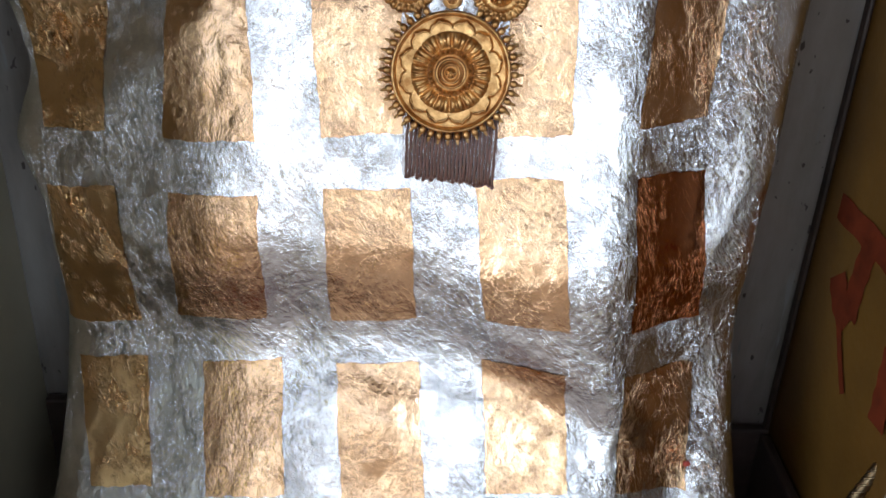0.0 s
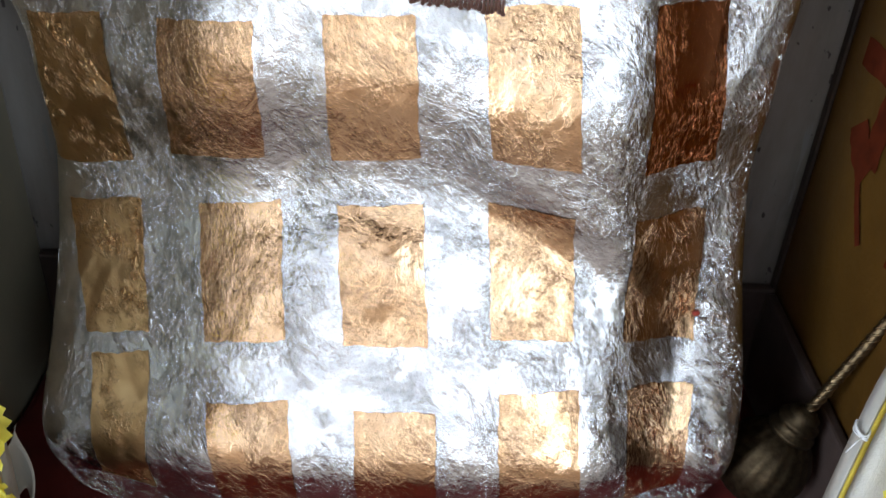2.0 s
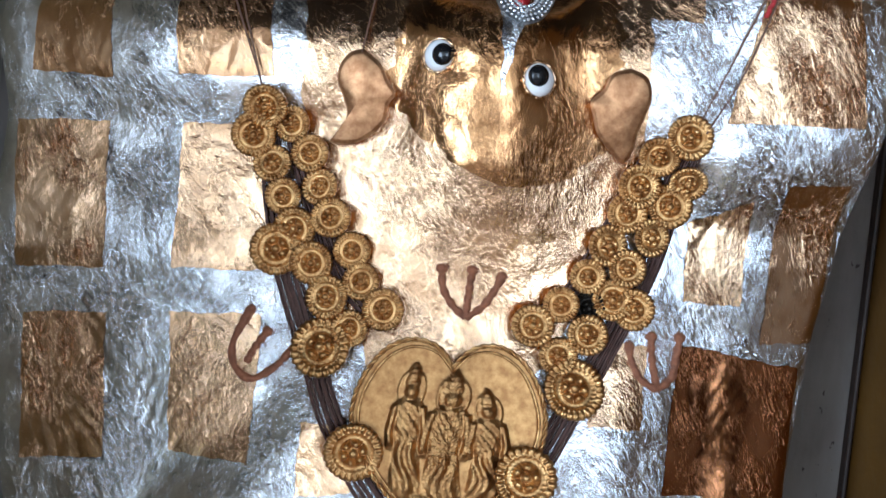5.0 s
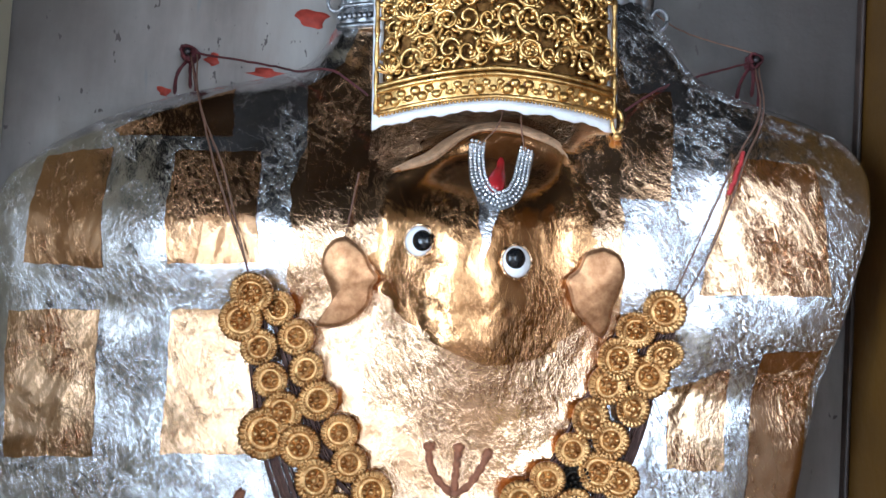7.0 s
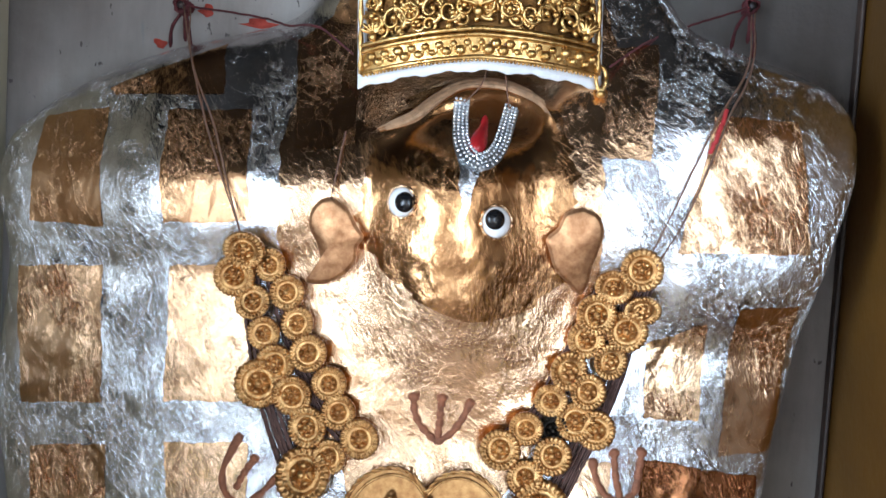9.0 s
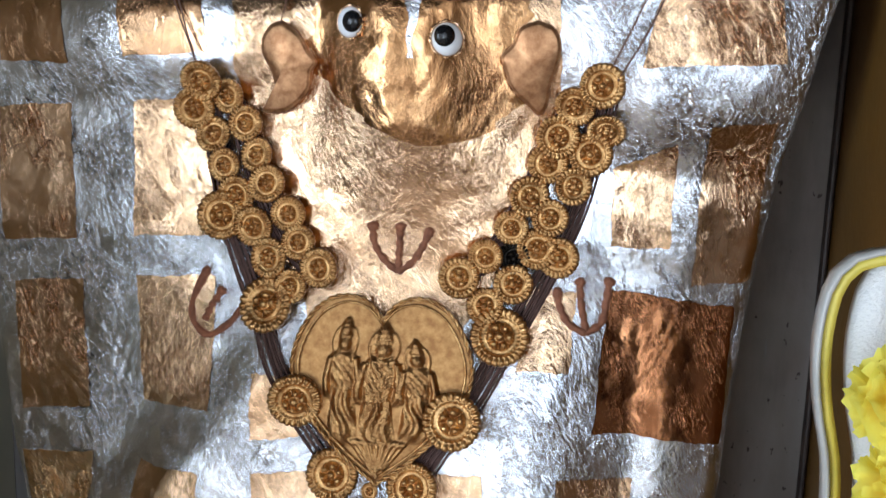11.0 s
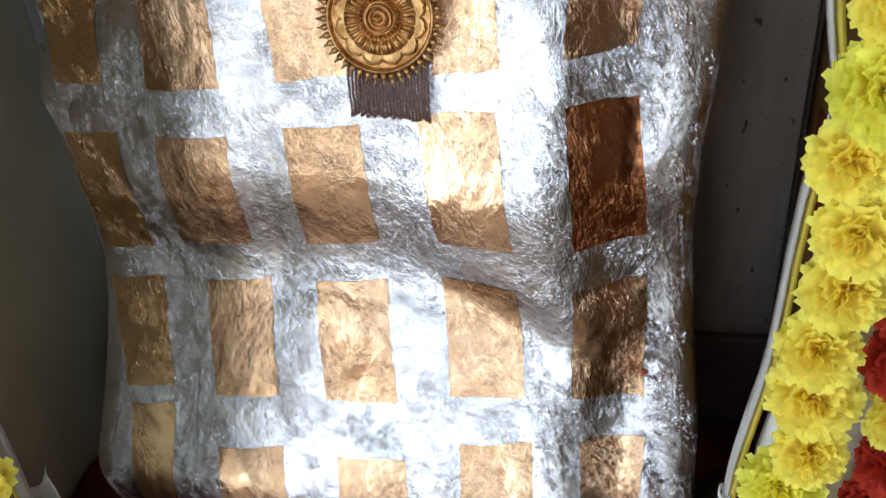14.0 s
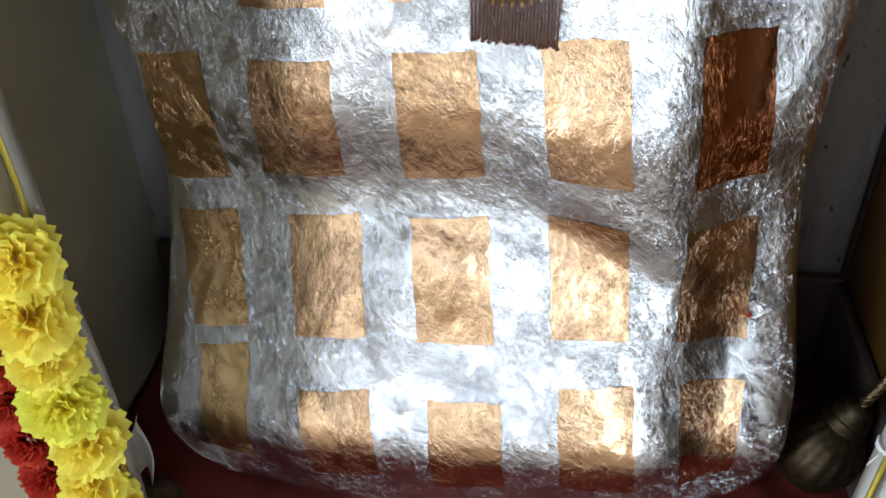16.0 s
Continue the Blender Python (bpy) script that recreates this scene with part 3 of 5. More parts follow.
# ---- squares of gold leaf pressed on the silver ----
def leaf(corners, material, label, n=44, off=.0007, name="gold_leaf"):
    (ax, az), (bx, bz), (cx, cz), (dx, dz) = corners
    u, v = np.meshgrid(np.linspace(0, 1, n), np.linspace(0, 1, n))
    wob = .0006 * np.sin(9 * v + ax * 300) + .0004 * np.sin(31 * v + bz * 200)
    wob2 = .0006 * np.sin(8 * u + az * 300) + .0004 * np.sin(27 * u + bx * 200)
    x = (1 - v) * ((1 - u) * ax + u * bx) + v * ((1 - u) * dx + u * cx) + wob
    z = (1 - v) * ((1 - u) * az + u * bz) + v * ((1 - u) * dz + u * cz) + wob2
    x = np.clip(x, span(z)[0] + .002, span(z)[1] - .002)
    y = skin(x, z, off)
    bm = bmesh.new()
    o = Vector((x.mean(), y.mean(), z.mean()))
    grid(bm, np.stack([x, y, z], -1)[::-1])
    bmesh.ops.translate(bm, vec=-o, verts=bm.verts)
    ob = link(name, bm, material)
    ob.location = o
    return tagged(ob, label, "gold leaf", "gold leaf squares on the statue")


ROW_ARM = [
    ((-0.335,0.976), (-0.283,0.986), (-0.275,0.888), (-0.34,0.889)),
    ((-0.232,0.986), (-0.165,0.99), (-0.154,0.899), (-0.224,0.894)),
    ((0.203,1.001), (0.266,1.0), (0.28,0.9), (0.181,0.895)),
]
ROW_SHOULDER = [
    ((-0.351,0.851), (-0.278,0.856), (-0.27,0.745), (-0.338,0.74)),
    ((-0.22,0.859), (-0.166,0.864), (-0.138,0.755), (-0.218,0.75)),
    ((0.166,0.82), (0.212,0.84), (0.211,0.761), (0.167,0.761)),
    ((0.233,0.854), (0.279,0.859), (0.275,0.738), (0.229,0.734)),
]
ROW_CHEST = [
    ((-0.328,0.706), (-0.264,0.712), (-0.253,0.606), (-0.316,0.599)),
    ((-0.215,0.717), (-0.146,0.722), (-0.142,0.617), (-0.204,0.616)),
    ((-0.105,0.651), (-0.068,0.652), (-0.065,0.604), (-0.104,0.599)),
    ((0.106,0.728), (0.143,0.726), (0.141,0.666), (0.101,0.667)),
    ((0.168,0.729), (0.235,0.721), (0.232,0.615), (0.161,0.62)),
    ((0.235,0.72), (0.263,0.718), (0.26,0.611), (0.231,0.615)),
]
ROW_WAIST = [
    ((-0.316,0.563), (-0.248,0.569), (-0.251,0.468), (-0.299,0.466)),
    ((-0.199,0.573), (-0.143,0.573), (-0.137,0.474), (-0.205,0.469)),
    ((-0.101,0.575), (-0.039,0.58), (-0.035,0.48), (-0.092,0.476)),
    ((0.037,0.585), (0.081,0.589), (0.084,0.485), (0.031,0.479)),
    ((0.137,0.588), (0.194,0.584), (0.186,0.491), (0.132,0.489)),
]
ROW_BELLY = [
    ((-0.299,0.423), (-0.244,0.429), (-0.238,0.314), (-0.304,0.305)),
    ((-0.202,0.433), (-0.136,0.437), (-0.134,0.332), (-0.205,0.327)),
    ((-0.09,0.44), (-0.028,0.441), (-0.021,0.336), (-0.086,0.331)),
    ((0.018,0.45), (0.081,0.455), (0.093,0.343), (0.03,0.345)),
    ((0.134,0.456), (0.189,0.453), (0.201,0.335), (0.142,0.338)),
]
ROW_THIGH = [
    ((-0.293,0.278), (-0.235,0.286), (-0.228,0.191), (-0.279,0.184)),
    ((-0.188,0.289), (-0.125,0.297), (-0.119,0.2), (-0.182,0.193)),
    ((-0.082,0.296), (-0.018,0.301), (-0.009,0.201), (-0.074,0.199)),
    ((0.031,0.305), (0.095,0.303), (0.103,0.209), (0.039,0.21)),
    ((0.142,0.299), (0.203,0.294), (0.203,0.194), (0.142,0.204)),
]
ROW_HEM = [
    ((-0.274,0.17), (-0.227,0.177), (-0.229,0.054), (-0.27,0.073)),
    ((-0.179,0.15), (-0.115,0.158), (-0.107,0.067), (-0.17,0.054)),
    ((-0.064,0.153), (-0.001,0.156), (0.005,0.061), (-0.058,0.048)),
    ((0.047,0.172), (0.109,0.175), (0.118,0.069), (0.054,0.069)),
    ((0.149,0.167), (0.205,0.163), (0.202,0.08), (0.16,0.053)),
]
ROW_TURBAN = [
    ((-0.287,1.003), (-0.198,1.047), (-0.19,1.002), (-0.28,0.997)),
    ((-0.136,1.052), (-0.087,1.094), (-0.074,0.965), (-0.123,0.956)),
    ((0.121,1.053), (0.164,1.059), (0.155,0.964), (0.109,0.966)),
]
for row in (ROW_ARM, ROW_SHOULDER, ROW_CHEST, ROW_WAIST, ROW_BELLY, ROW_THIGH, ROW_HEM, ROW_TURBAN):
    for q in row:
        reddish = q[0][0] > .13 and (.3 < q[2][1] < .4 or .6 < q[2][1] < .65)
        calm = q[0][0] < -.12 and q[0][1] > .97
        leaf(q, (BROWN_REFLECTION_LEAF if q[2][1] > .5 else RED_REFLECTION_LEAF) if reddish else SHADED_SMOOTH_GOLD if calm else SATIN_GOLD if q[0][0] < -.27 and q[0][1] < .6 else GOLD_LEAF, "gold leaf square on the silver statue, coloured with the side wall's reddish reflection" if reddish else "crinkled gold leaf square stuck on the silver statue")


def sheet(name, zs, ls, rs, material, label, off=.0006, n=(120, 120), rag=0.0):
    """A larger sheet of leaf between two side lines."""
    z = np.linspace(zs[0], zs[-1], n[0])
    l, r = np.interp(z, zs, ls), np.interp(z, zs, rs)
    l, r = l + .0016 * np.sin(90 * z) + .001 * np.sin(260 * z), r + .0016 * np.sin(80 * z + 1) + .001 * np.sin(240 * z)
    l, r = l + rag * (np.sin(310 * z) + np.sin(530 * z + 1) * .7), r + rag * (np.sin(290 * z + 2) + np.sin(610 * z) * .7)
    u = np.linspace(0, 1, n[1])
    x = l[:, None] * (1 - u) + r[:, None] * u
    zq = np.repeat(z[:, None], n[1], 1)
    y = skin(x, zq, off)
    bm = bmesh.new()
    grid(bm, np.stack([x, y, zq], -1))
    o = Vector((x.mean(), y.mean(), zq.mean()))
    bmesh.ops.translate(bm, vec=-o, verts=bm.verts)
    ob = link(name, bm, material)
    ob.location = o
    return tagged(ob, label, "gold leaf", "gold leaf squares on the statue")


sheet("gold_leaf", [.69, .72, .76, .82, .87, .90, .97, 1.03, 1.06, 1.14], [-.06, -.075, -.095, -.115, -.128, -.131, -.134, -.128, -.115, -.08],
      [.055, .075, .09, .112, .122, .124, .118, .124, .13, .10], GOLD_LEAF, "large gold leaf sheet over the statue's face and chest")
sheet("gold_leaf", [.834, .840, .850, .866, .884, .905, .935, .96, .985, 1.005, 1.018], [.020, .002, -.020, -.042, -.059, -.067, -.064, -.058, -.048, -.036, -.010],
      [.040, .062, .078, .092, .097, .098, .099, .098, .090, .072, .045], SHADED_FACE_LEAF, "gold leaf sheet over the statue's face with its shade put into the colour", .0011, (100, 80), .0022)
sheet("silver_leaf", [.897, .925, .957], [.0150, .0120, .011], [.0180, .0210, .0255], SILVER, "narrow silver leaf strip down the nose", .0019, (30, 12))


# ---- ornaments ----
def skin_pose(x, z, off=0.0, spin=0.0):
    """A pose on the statue's large form with local z pointing out of it and local y up."""
    e = .012
    f = lambda a, b: float(body(np.array(a), np.array(b)) + rounding(np.array(a), np.array(b)))
    y = f(x, z)
    out = Vector(((f(x + e, z) - f(x - e, z)) / (2 * e), -1, (f(x, z + e) - f(x, z - e)) / (2 * e))).normalized()
    up = Vector((0, 0, 1))
    right = up.cross(out).normalized()
    up = out.cross(right)
    rot = Matrix((right, up, out)).transposed().to_4x4()
    return Matrix.Translation(Vector((x, y, z)) + out * off) @ rot @ Matrix.Rotation(spin, 4, "Z")


def at(x, z, off):
    return (x, float(skin(np.array(x), np.array(z))) - off, z)


def polar(bm, height, edge, rings, sides, matrix=Matrix()):
    """A round relief: height(r, a) over the unit disc, with an outline edge(a); closed behind."""
    P = []
    for r in rings:
        P.append([matrix @ Vector((r * edge(a) * math.cos(a), r * edge(a) * math.sin(a), height(r, a))) for a in [2 * math.pi * k / sides for k in range(sides)]])
    P.append([matrix @ Vector((edge(a) * math.cos(a), edge(a) * math.sin(a), -.05)) for a in [2 * math.pi * k / sides for k in range(sides)]])
    rows = grid(bm, P, True)
    bm.faces.new(rows[0][::-1])
    bm.faces.new(rows[-1])
    bmesh.ops.recalc_face_normals(bm, faces=bm.faces)
    return bm


def rosette_mesh(name, petals, beads, seed):
    rnd = random.Random(seed)
    w = [rnd.uniform(.85, 1.15) for _ in range(beads)]

    def h(r, a):
        if r < .15:
            return .40 - 5 * r * r
        if r < .185:
            return .14
        if r < .47:
            k = abs(math.cos(a * petals / 2))
            return .06 + .32 * k ** .6 * math.sin((r - .17) / .31 * math.pi) ** .6
        if r < .69:
            return .0 + .05 * ((r - .47) / .22) ** 2
        if r < .745:
            return .17
        return .10 + .18 * w[int(a / (2 * math.pi) * beads) % beads] * abs(math.sin(a * beads / 2)) ** .6 * math.sin(min((r - .745) / .255, 1) * math.pi * .8 + .4)
    bm = bmesh.new()
    polar(bm, h, lambda a: .955 + .055 * abs(math.sin(a * beads / 2)) ** .6, (.03, .09, .14, .155, .18, .195, .24, .30, .37, .42, .455, .475, .58, .68, .695, .74, .755, .82, .89, .95, 1.0), beads * 6)
    me = bpy.data.meshes.new(name)
    bm.to_mesh(me)
    bm.free()
    me.materials.append(GOLD)
    me.polygons.foreach_set("use_smooth", [True] * len(me.polygons))
    return me


ROSETTES = [rosette_mesh("rosette", 6, 26, 1), rosette_mesh("rosette", 5, 24, 2), rosette_mesh("rosette", 6, 28, 3)]
LEFT_STRIP = [(-0.156, 0.88, 0.015), (-0.136, 0.867, 0.0125), (-0.164, 0.856, 0.0151), (-0.119, 0.844, 0.0128), (-0.148, 0.834, 0.013), (-0.136, 0.81, 0.0124), (-0.11, 0.82, 0.0127), (-0.098, 0.798, 0.0135), (-0.125, 0.787, 0.0146), (-0.137, 0.771, 0.0175), (-0.11, 0.764, 0.0145), (-0.081, 0.776, 0.0125), (-0.096, 0.74, 0.0148), (-0.072, 0.754, 0.0125), (-0.054, 0.735, 0.0141), (-0.077, 0.718, 0.0125), (-0.096, 0.702, 0.0201), (-0.065, 0.637, 0.0187)]
RIGHT_STRIP = [(0.154, 0.883, 0.0148), (0.136, 0.869, 0.0136), (0.159, 0.852, 0.0128), (0.122, 0.844, 0.0149), (0.147, 0.833, 0.015), (0.115, 0.823, 0.0136), (0.103, 0.798, 0.014), (0.135, 0.806, 0.0128), (0.119, 0.782, 0.0128), (0.091, 0.774, 0.0119), (0.073, 0.752, 0.012), (0.111, 0.758, 0.0141), (0.127, 0.752, 0.0141), (0.054, 0.734, 0.0142), (0.095, 0.73, 0.0137), (0.075, 0.712, 0.0129), (0.088, 0.69, 0.0201), (0.059, 0.628, 0.0195)]
necklace = thing("necklace", 0, .05, .72, "antique gold rosette necklace with heart pendant on the chest", "necklace")
rnd = random.Random(5)
for strip in (LEFT_STRIP, RIGHT_STRIP):
    for i, (x, z, r) in enumerate(strip):
        ob = new("rosette", ROSETTES[(i * 7 + int(x * 1000)) % 3])
        ob.parent = necklace
        tilt = Matrix.Rotation(rnd.uniform(-.16, .16), 4, "X") @ Matrix.Rotation(rnd.uniform(-.16, .16), 4, "Y")
        m = skin_pose(x, z, (.018 if z < .66 else .008) + .005 * rnd.random(), rnd.uniform(0, 6)) @ tilt @ Matrix.Diagonal((r * 1.12, r * 1.12, r * .90, 1))
        ob.matrix_basis = Matrix.Translation(-necklace.location) @ m
for x, z, r in ((-.034, .580, .0205), (.029, .576, .0197), (-.004, .570, .0068)):
    ob = new("rosette", ROSETTES[0])
    ob.parent = necklace
    ob.matrix_basis = Matrix.Translation(-necklace.location) @ skin_pose(x, z, .009, .4) @ Matrix.Diagonal((r, r, r * .85, 1))

ob = new("rosette", ROSETTES[1].copy())
ob.data.materials[0] = SOOT
ob.parent = necklace
ob.matrix_basis = Matrix.Translation(-necklace.location) @ skin_pose(.0945, .7505, .006, 1.0) @ Matrix.Diagonal((.0125, .0125, .015, 1))
tagged(ob, "sooty blackened rosette")

# thread bundles that carry the rosettes
rnd = random.Random(8)
for pts in ([(-.160, .885), (-.152, .84), (-.140, .785), (-.122, .735), (-.105, .70), (-.083, .655), (-.060, .615), (-.035, .585)],
            [(.160, .885), (.150, .84), (.140, .795), (.124, .75), (.108, .715), (.090, .68), (.066, .635), (.045, .605), (.030, .58)],
            [(-.135, .86), (-.11, .80), (-.085, .755), (-.064, .735)], [(.130, .86), (.105, .80), (.08, .755), (.060, .738)]):
    bm = bmesh.new()
    c = curve(pts, 40)
    nrm = np.stack([-np.gradient(c[:, 1]), np.gradient(c[:, 0])], -1)
    nrm /= np.linalg.norm(nrm, axis=1)[:, None]
    for k in range(13):
        o, ph = (k - 6) * .0014 + rnd.uniform(-.0006, .0006), rnd.uniform(0, 6)
        q = c + nrm * (o + .0007 * np.sin(np.linspace(0, 9, 40) + ph))[:, None]
        tube(bm, [at(p[0], p[1], .002 + .0012 * (k % 3)) for p in q], .0009, 5)
    part("thread_cord", bm, THREAD, necklace, "dark brown cord of loose threads")

# heart pendant: plate, twisted rim, plain draped relief
HX, HZ = 0.0, .648
hm = skin_pose(HX, HZ, .010)


HEART_T = np.array([(0, .053), (.012, .066), (.03, .070), (.048, .062), (.062, .043), (.069, .018), (.066, -.002), (.055, -.021), (.038, -.041), (.019, -.058), (0, -.072)])
half = curve(HEART_T, 40)
OUTLINE = np.concatenate([half, (half * [-1, 1])[::-1][1:-1]])


def dome(d):
    return max(0.0, 1 - d * d) ** .75


WIDTHS = ([-.05, .0, .12, .28, .42, .54, .63, .70, .78], [.95, 1.0, .92, .80, .70, .86, 1.02, .80, .30])


def raised(x, z):
    """Height of three plain draped upright shapes and a fan foot on the plate."""
    h = 0.0
    for cx, base, topz, w, lean in ((-.030, -.040, .053, .0125, .004), (-.001, -.044, .050, .0155, .002), (.029, -.036, .039, .0130, -.003)):
        t = (z - base) / (topz - base)
        if t < -.05 or t > 1.08:
            continue
        u = x - cx - lean * t + w * .12 * math.sin(5 * t + cx * 60)
        ww = w * float(np.interp(t, *WIDTHS))
        if t < .76:
            fade = min(1, (t + .05) * 9) * min(1, (.78 - t) * 12)
            k = min(1, max(0, (.46 - t) * 9))
            fold = 1 + .34 * k * math.cos(u / ww * 7.5 + 5 * t + 2.5 * math.sin(t * 14 + cx * 90)) + .16 * (1 - k) * math.sin(t * 46 + u * 620 + cx * 200)
            h = max(h, .0048 * dome(u / ww) * fade * fold)
        h = max(h, .0062 * dome(math.hypot(u / (w * .44), (t - .785) / .080)))
        h = max(h, (.0052 + .0006 * math.sin(t * 160)) * dome(math.hypot(u / (w * .44 * (1.2 - (t - .84) * 3.4)), (t - .90) / .11)) if .80 < t < 1.02 else 0)
        ring = math.hypot(u / (w * .78), (t - .80) / .155)
        h = max(h, .0016 * dome(ring) + .0022 * max(0, 1 - abs(ring - .93) * 9))
        for s_ in (-1, 1):
            a = abs(u - s_ * w * (1.02 - .9 * abs(t - .47) * (1 if t < .47 else 1.4)))
            if .33 < t < .68:
                h = max(h, .0050 * dome(a / (w * .24)) * min(1, (t - .33) * 14))
    h = max(h, .0040 * dome(math.hypot((x + .027) / .009, (z + .030) / .011)))
    v = (z + .068) / .026
    if 0 < v < 1.05:
        h = max(h, (.0034 + .0014 * math.cos(x / max(v, .1) * 1250)) * dome(x / (.021 * v + .001)))
    if abs(z + .041) < .0020 and abs(x) < .022:
        h = max(h, .0030)
    if h > .0008:
        h += .00055 * math.sin(x * 1500 + 2 * math.sin(z * 900)) * math.sin(z * 1300 + 2 * math.sin(x * 700))
    return h


bm = bmesh.new()
P = []
FINE = np.concatenate([curve(HEART_T, 110), (curve(HEART_T, 110) * [-1, 1])[::-1][1:-1]])
for k in np.linspace(.012, 1, 90):
    row = []
    for x, z in FINE:
        a, b = x * k, z * k - .004 * (1 - k)
        row.append(hm @ Vector((a, b, .0045 + .0012 * (1 - k * k) + .95 * raised(a, b))))
    P.append(row)
P.append([hm @ Vector((x, z, -.002)) for x, z in FINE])
rows = grid(bm, P, True)
bm.faces.new(rows[0])
bmesh.ops.recalc_face_normals(bm, faces=bm.faces)
pendant = part("heart_pendant", bm, PENDANT_GOLD, necklace, "gold heart-shaped plate with plain draped relief")
bm = bmesh.new()
for ph in (0, math.pi):
    q = []
    n = len(OUTLINE)
    for i in range(n * 5 + 1):
        j = (i / 5) % n
        a, b = OUTLINE[int(j) % n], OUTLINE[(int(j) + 1) % n]
        p = a + (b - a) * (j % 1)
        t = i * .55 + ph
        d = (b - a) / (np.linalg.norm(b - a) + 1e-9)
        q.append(hm @ Vector((p[0] - d[1] * .0009 * math.cos(t), p[1] + d[0] * .0009 * math.cos(t), .0058 + .0009 * math.sin(t))))
    tube(bm, q, .0011, 5)
tube(bm, [hm @ Vector((x * .93, z * .93, .0062)) for x, z in np.concatenate([OUTLINE, OUTLINE[:1]])], .0011, 5)
part("rope_rim", bm, GOLD, pendant, "twisted gold rope rim")
rnd = random.Random(3)
# round pendant with petals and a beaded edge
dm = skin_pose(-.003, .523, .012) @ Matrix.Diagonal((.041, .041, .041, 1))


def disc_height(r, a):
    if r < .08:
        return .30 + .04 * math.cos(5 * a) * r / .08
    if r < .115:
        return .20
    if r < .175:
        return .20 + .10 * math.sin((r - .115) / .06 * math.pi)
    if r < .20:
        return .17
    if r < .265:
        return .18 + .09 * math.sin((r - .20) / .065 * math.pi)
    if r < .30:
        return .13
    if r < .385:
        return .13 + .13 * abs(math.sin(a * 13)) ** .7 * math.sin((r - .30) / .085 * math.pi)
    if r < .66:
        k = abs(math.cos(a * 7)) ** .5
        return .09 + .11 * k * math.sin(min((r - .385) / .29, 1) * math.pi) ** .6 + .02 * math.cos(a * 42) * k
    if r < .89:
        tip = abs((a * 6 / math.pi) % 1.0 - .5) * 2
        edge = .715 + .125 * (1 - tip ** 2) ** .6 + .03 * max(0, 1 - tip * 5)
        return .035 + (.055 if r < edge else 0.0) + .04 * max(0, 1 - abs(r - edge) * 32) + .02 * (1 - tip) * (r < edge)
    if r < .915:
        return .03
    return .04 + .11 * math.sin(min((r - .915) / .085, 1) * math.pi * .8)


bm = bmesh.new()
polar(bm, disc_height, lambda a: 1.0, (.02, .06, .079, .082, .113, .118, .13, .145, .16, .174, .18, .198, .21, .232, .255, .266, .27, .298, .31, .325, .343, .36, .375, .384, .39, .42, .46, .51, .56, .60, .63, .65, .66, .68, .70, .715, .73, .745, .76, .775, .79, .805, .82, .835, .85, .865, .88, .89, .913, .92, .94, .96, .98, 1.0), 264, dm)
disc = part("disc_pendant", bm, GOLD, necklace, "round antique gold pendant with petal relief")
for k in range(44):
    a = 2 * math.pi * k / 44
    if abs(a - math.pi / 2) < .42:
        continue
    bm = bmesh.new()
    tr = dm @ Matrix.Rotation(a, 4, "Z") @ Matrix.Translation((1.075, 0, .06))
    blob(bm, (-.01, 0, 0), 1, (.080, .066, .060), 8, 6)
    blob(bm, (.075, 0, -.005), 1, (.075, .030, .034), 8, 5)
    bmesh.ops.transform(bm, matrix=tr, verts=bm.verts)
    part("bead", bm, GOLD, disc)
for k in range(25):
    x = -.0315 + k * .00256
    bm = bmesh.new()
    n = 12
    low = .452 - .0045 * k / 24 + rnd.uniform(-.0015, .0015)
    c = [at(x + rnd.uniform(-.0004, .0004) + .0002 * math.sin(i * .5), .497 - (.497 - low) * i / (n - 1), .007 + .002 * math.sin(i * .4)) for i in range(n)]
    tube(bm, c, .00105, 6)
    blob(bm, c[-1], .0017, (1, 1, .9), 8, 6)
    part("tassel_strand", bm, TASSEL, necklace, "glossy dark brown strand with a bead")


# ear ornaments
def plate(name, pts, off, thick, material, label, category, bulge=.004):
    c = curve(pts + pts[:1], 60)[:-1]
    mid = c.mean(0)
    rows_p = []
    for k in np.linspace(.03, 1, 10):
        q = mid + (c - mid) * k
        rows_p.append([at(p[0], p[1], off + thick + bulge * (1 - k * k)) for p in q])
    y0 = [at(p[0], p[1], -.001) for p in c]
    rows_p.append(y0)
    bm = bmesh.new()
    r = grid(bm, rows_p, True)
    bm.faces.new(r[0])
    bmesh.ops.recalc_face_normals(bm, faces=bm.faces)
    e = thing(name, mid[0], at(mid[0], mid[1], 0)[1], mid[1], label, category, category + "s")
    part("plate", bm, material, e)
    bm = bmesh.new()
    tube(bm, [at(p[0], p[1], off + thick * .7) for p in np.concatenate([c, c[:1]])], .0009, 5)
    part("raised_edge", bm, material, e)
    return e


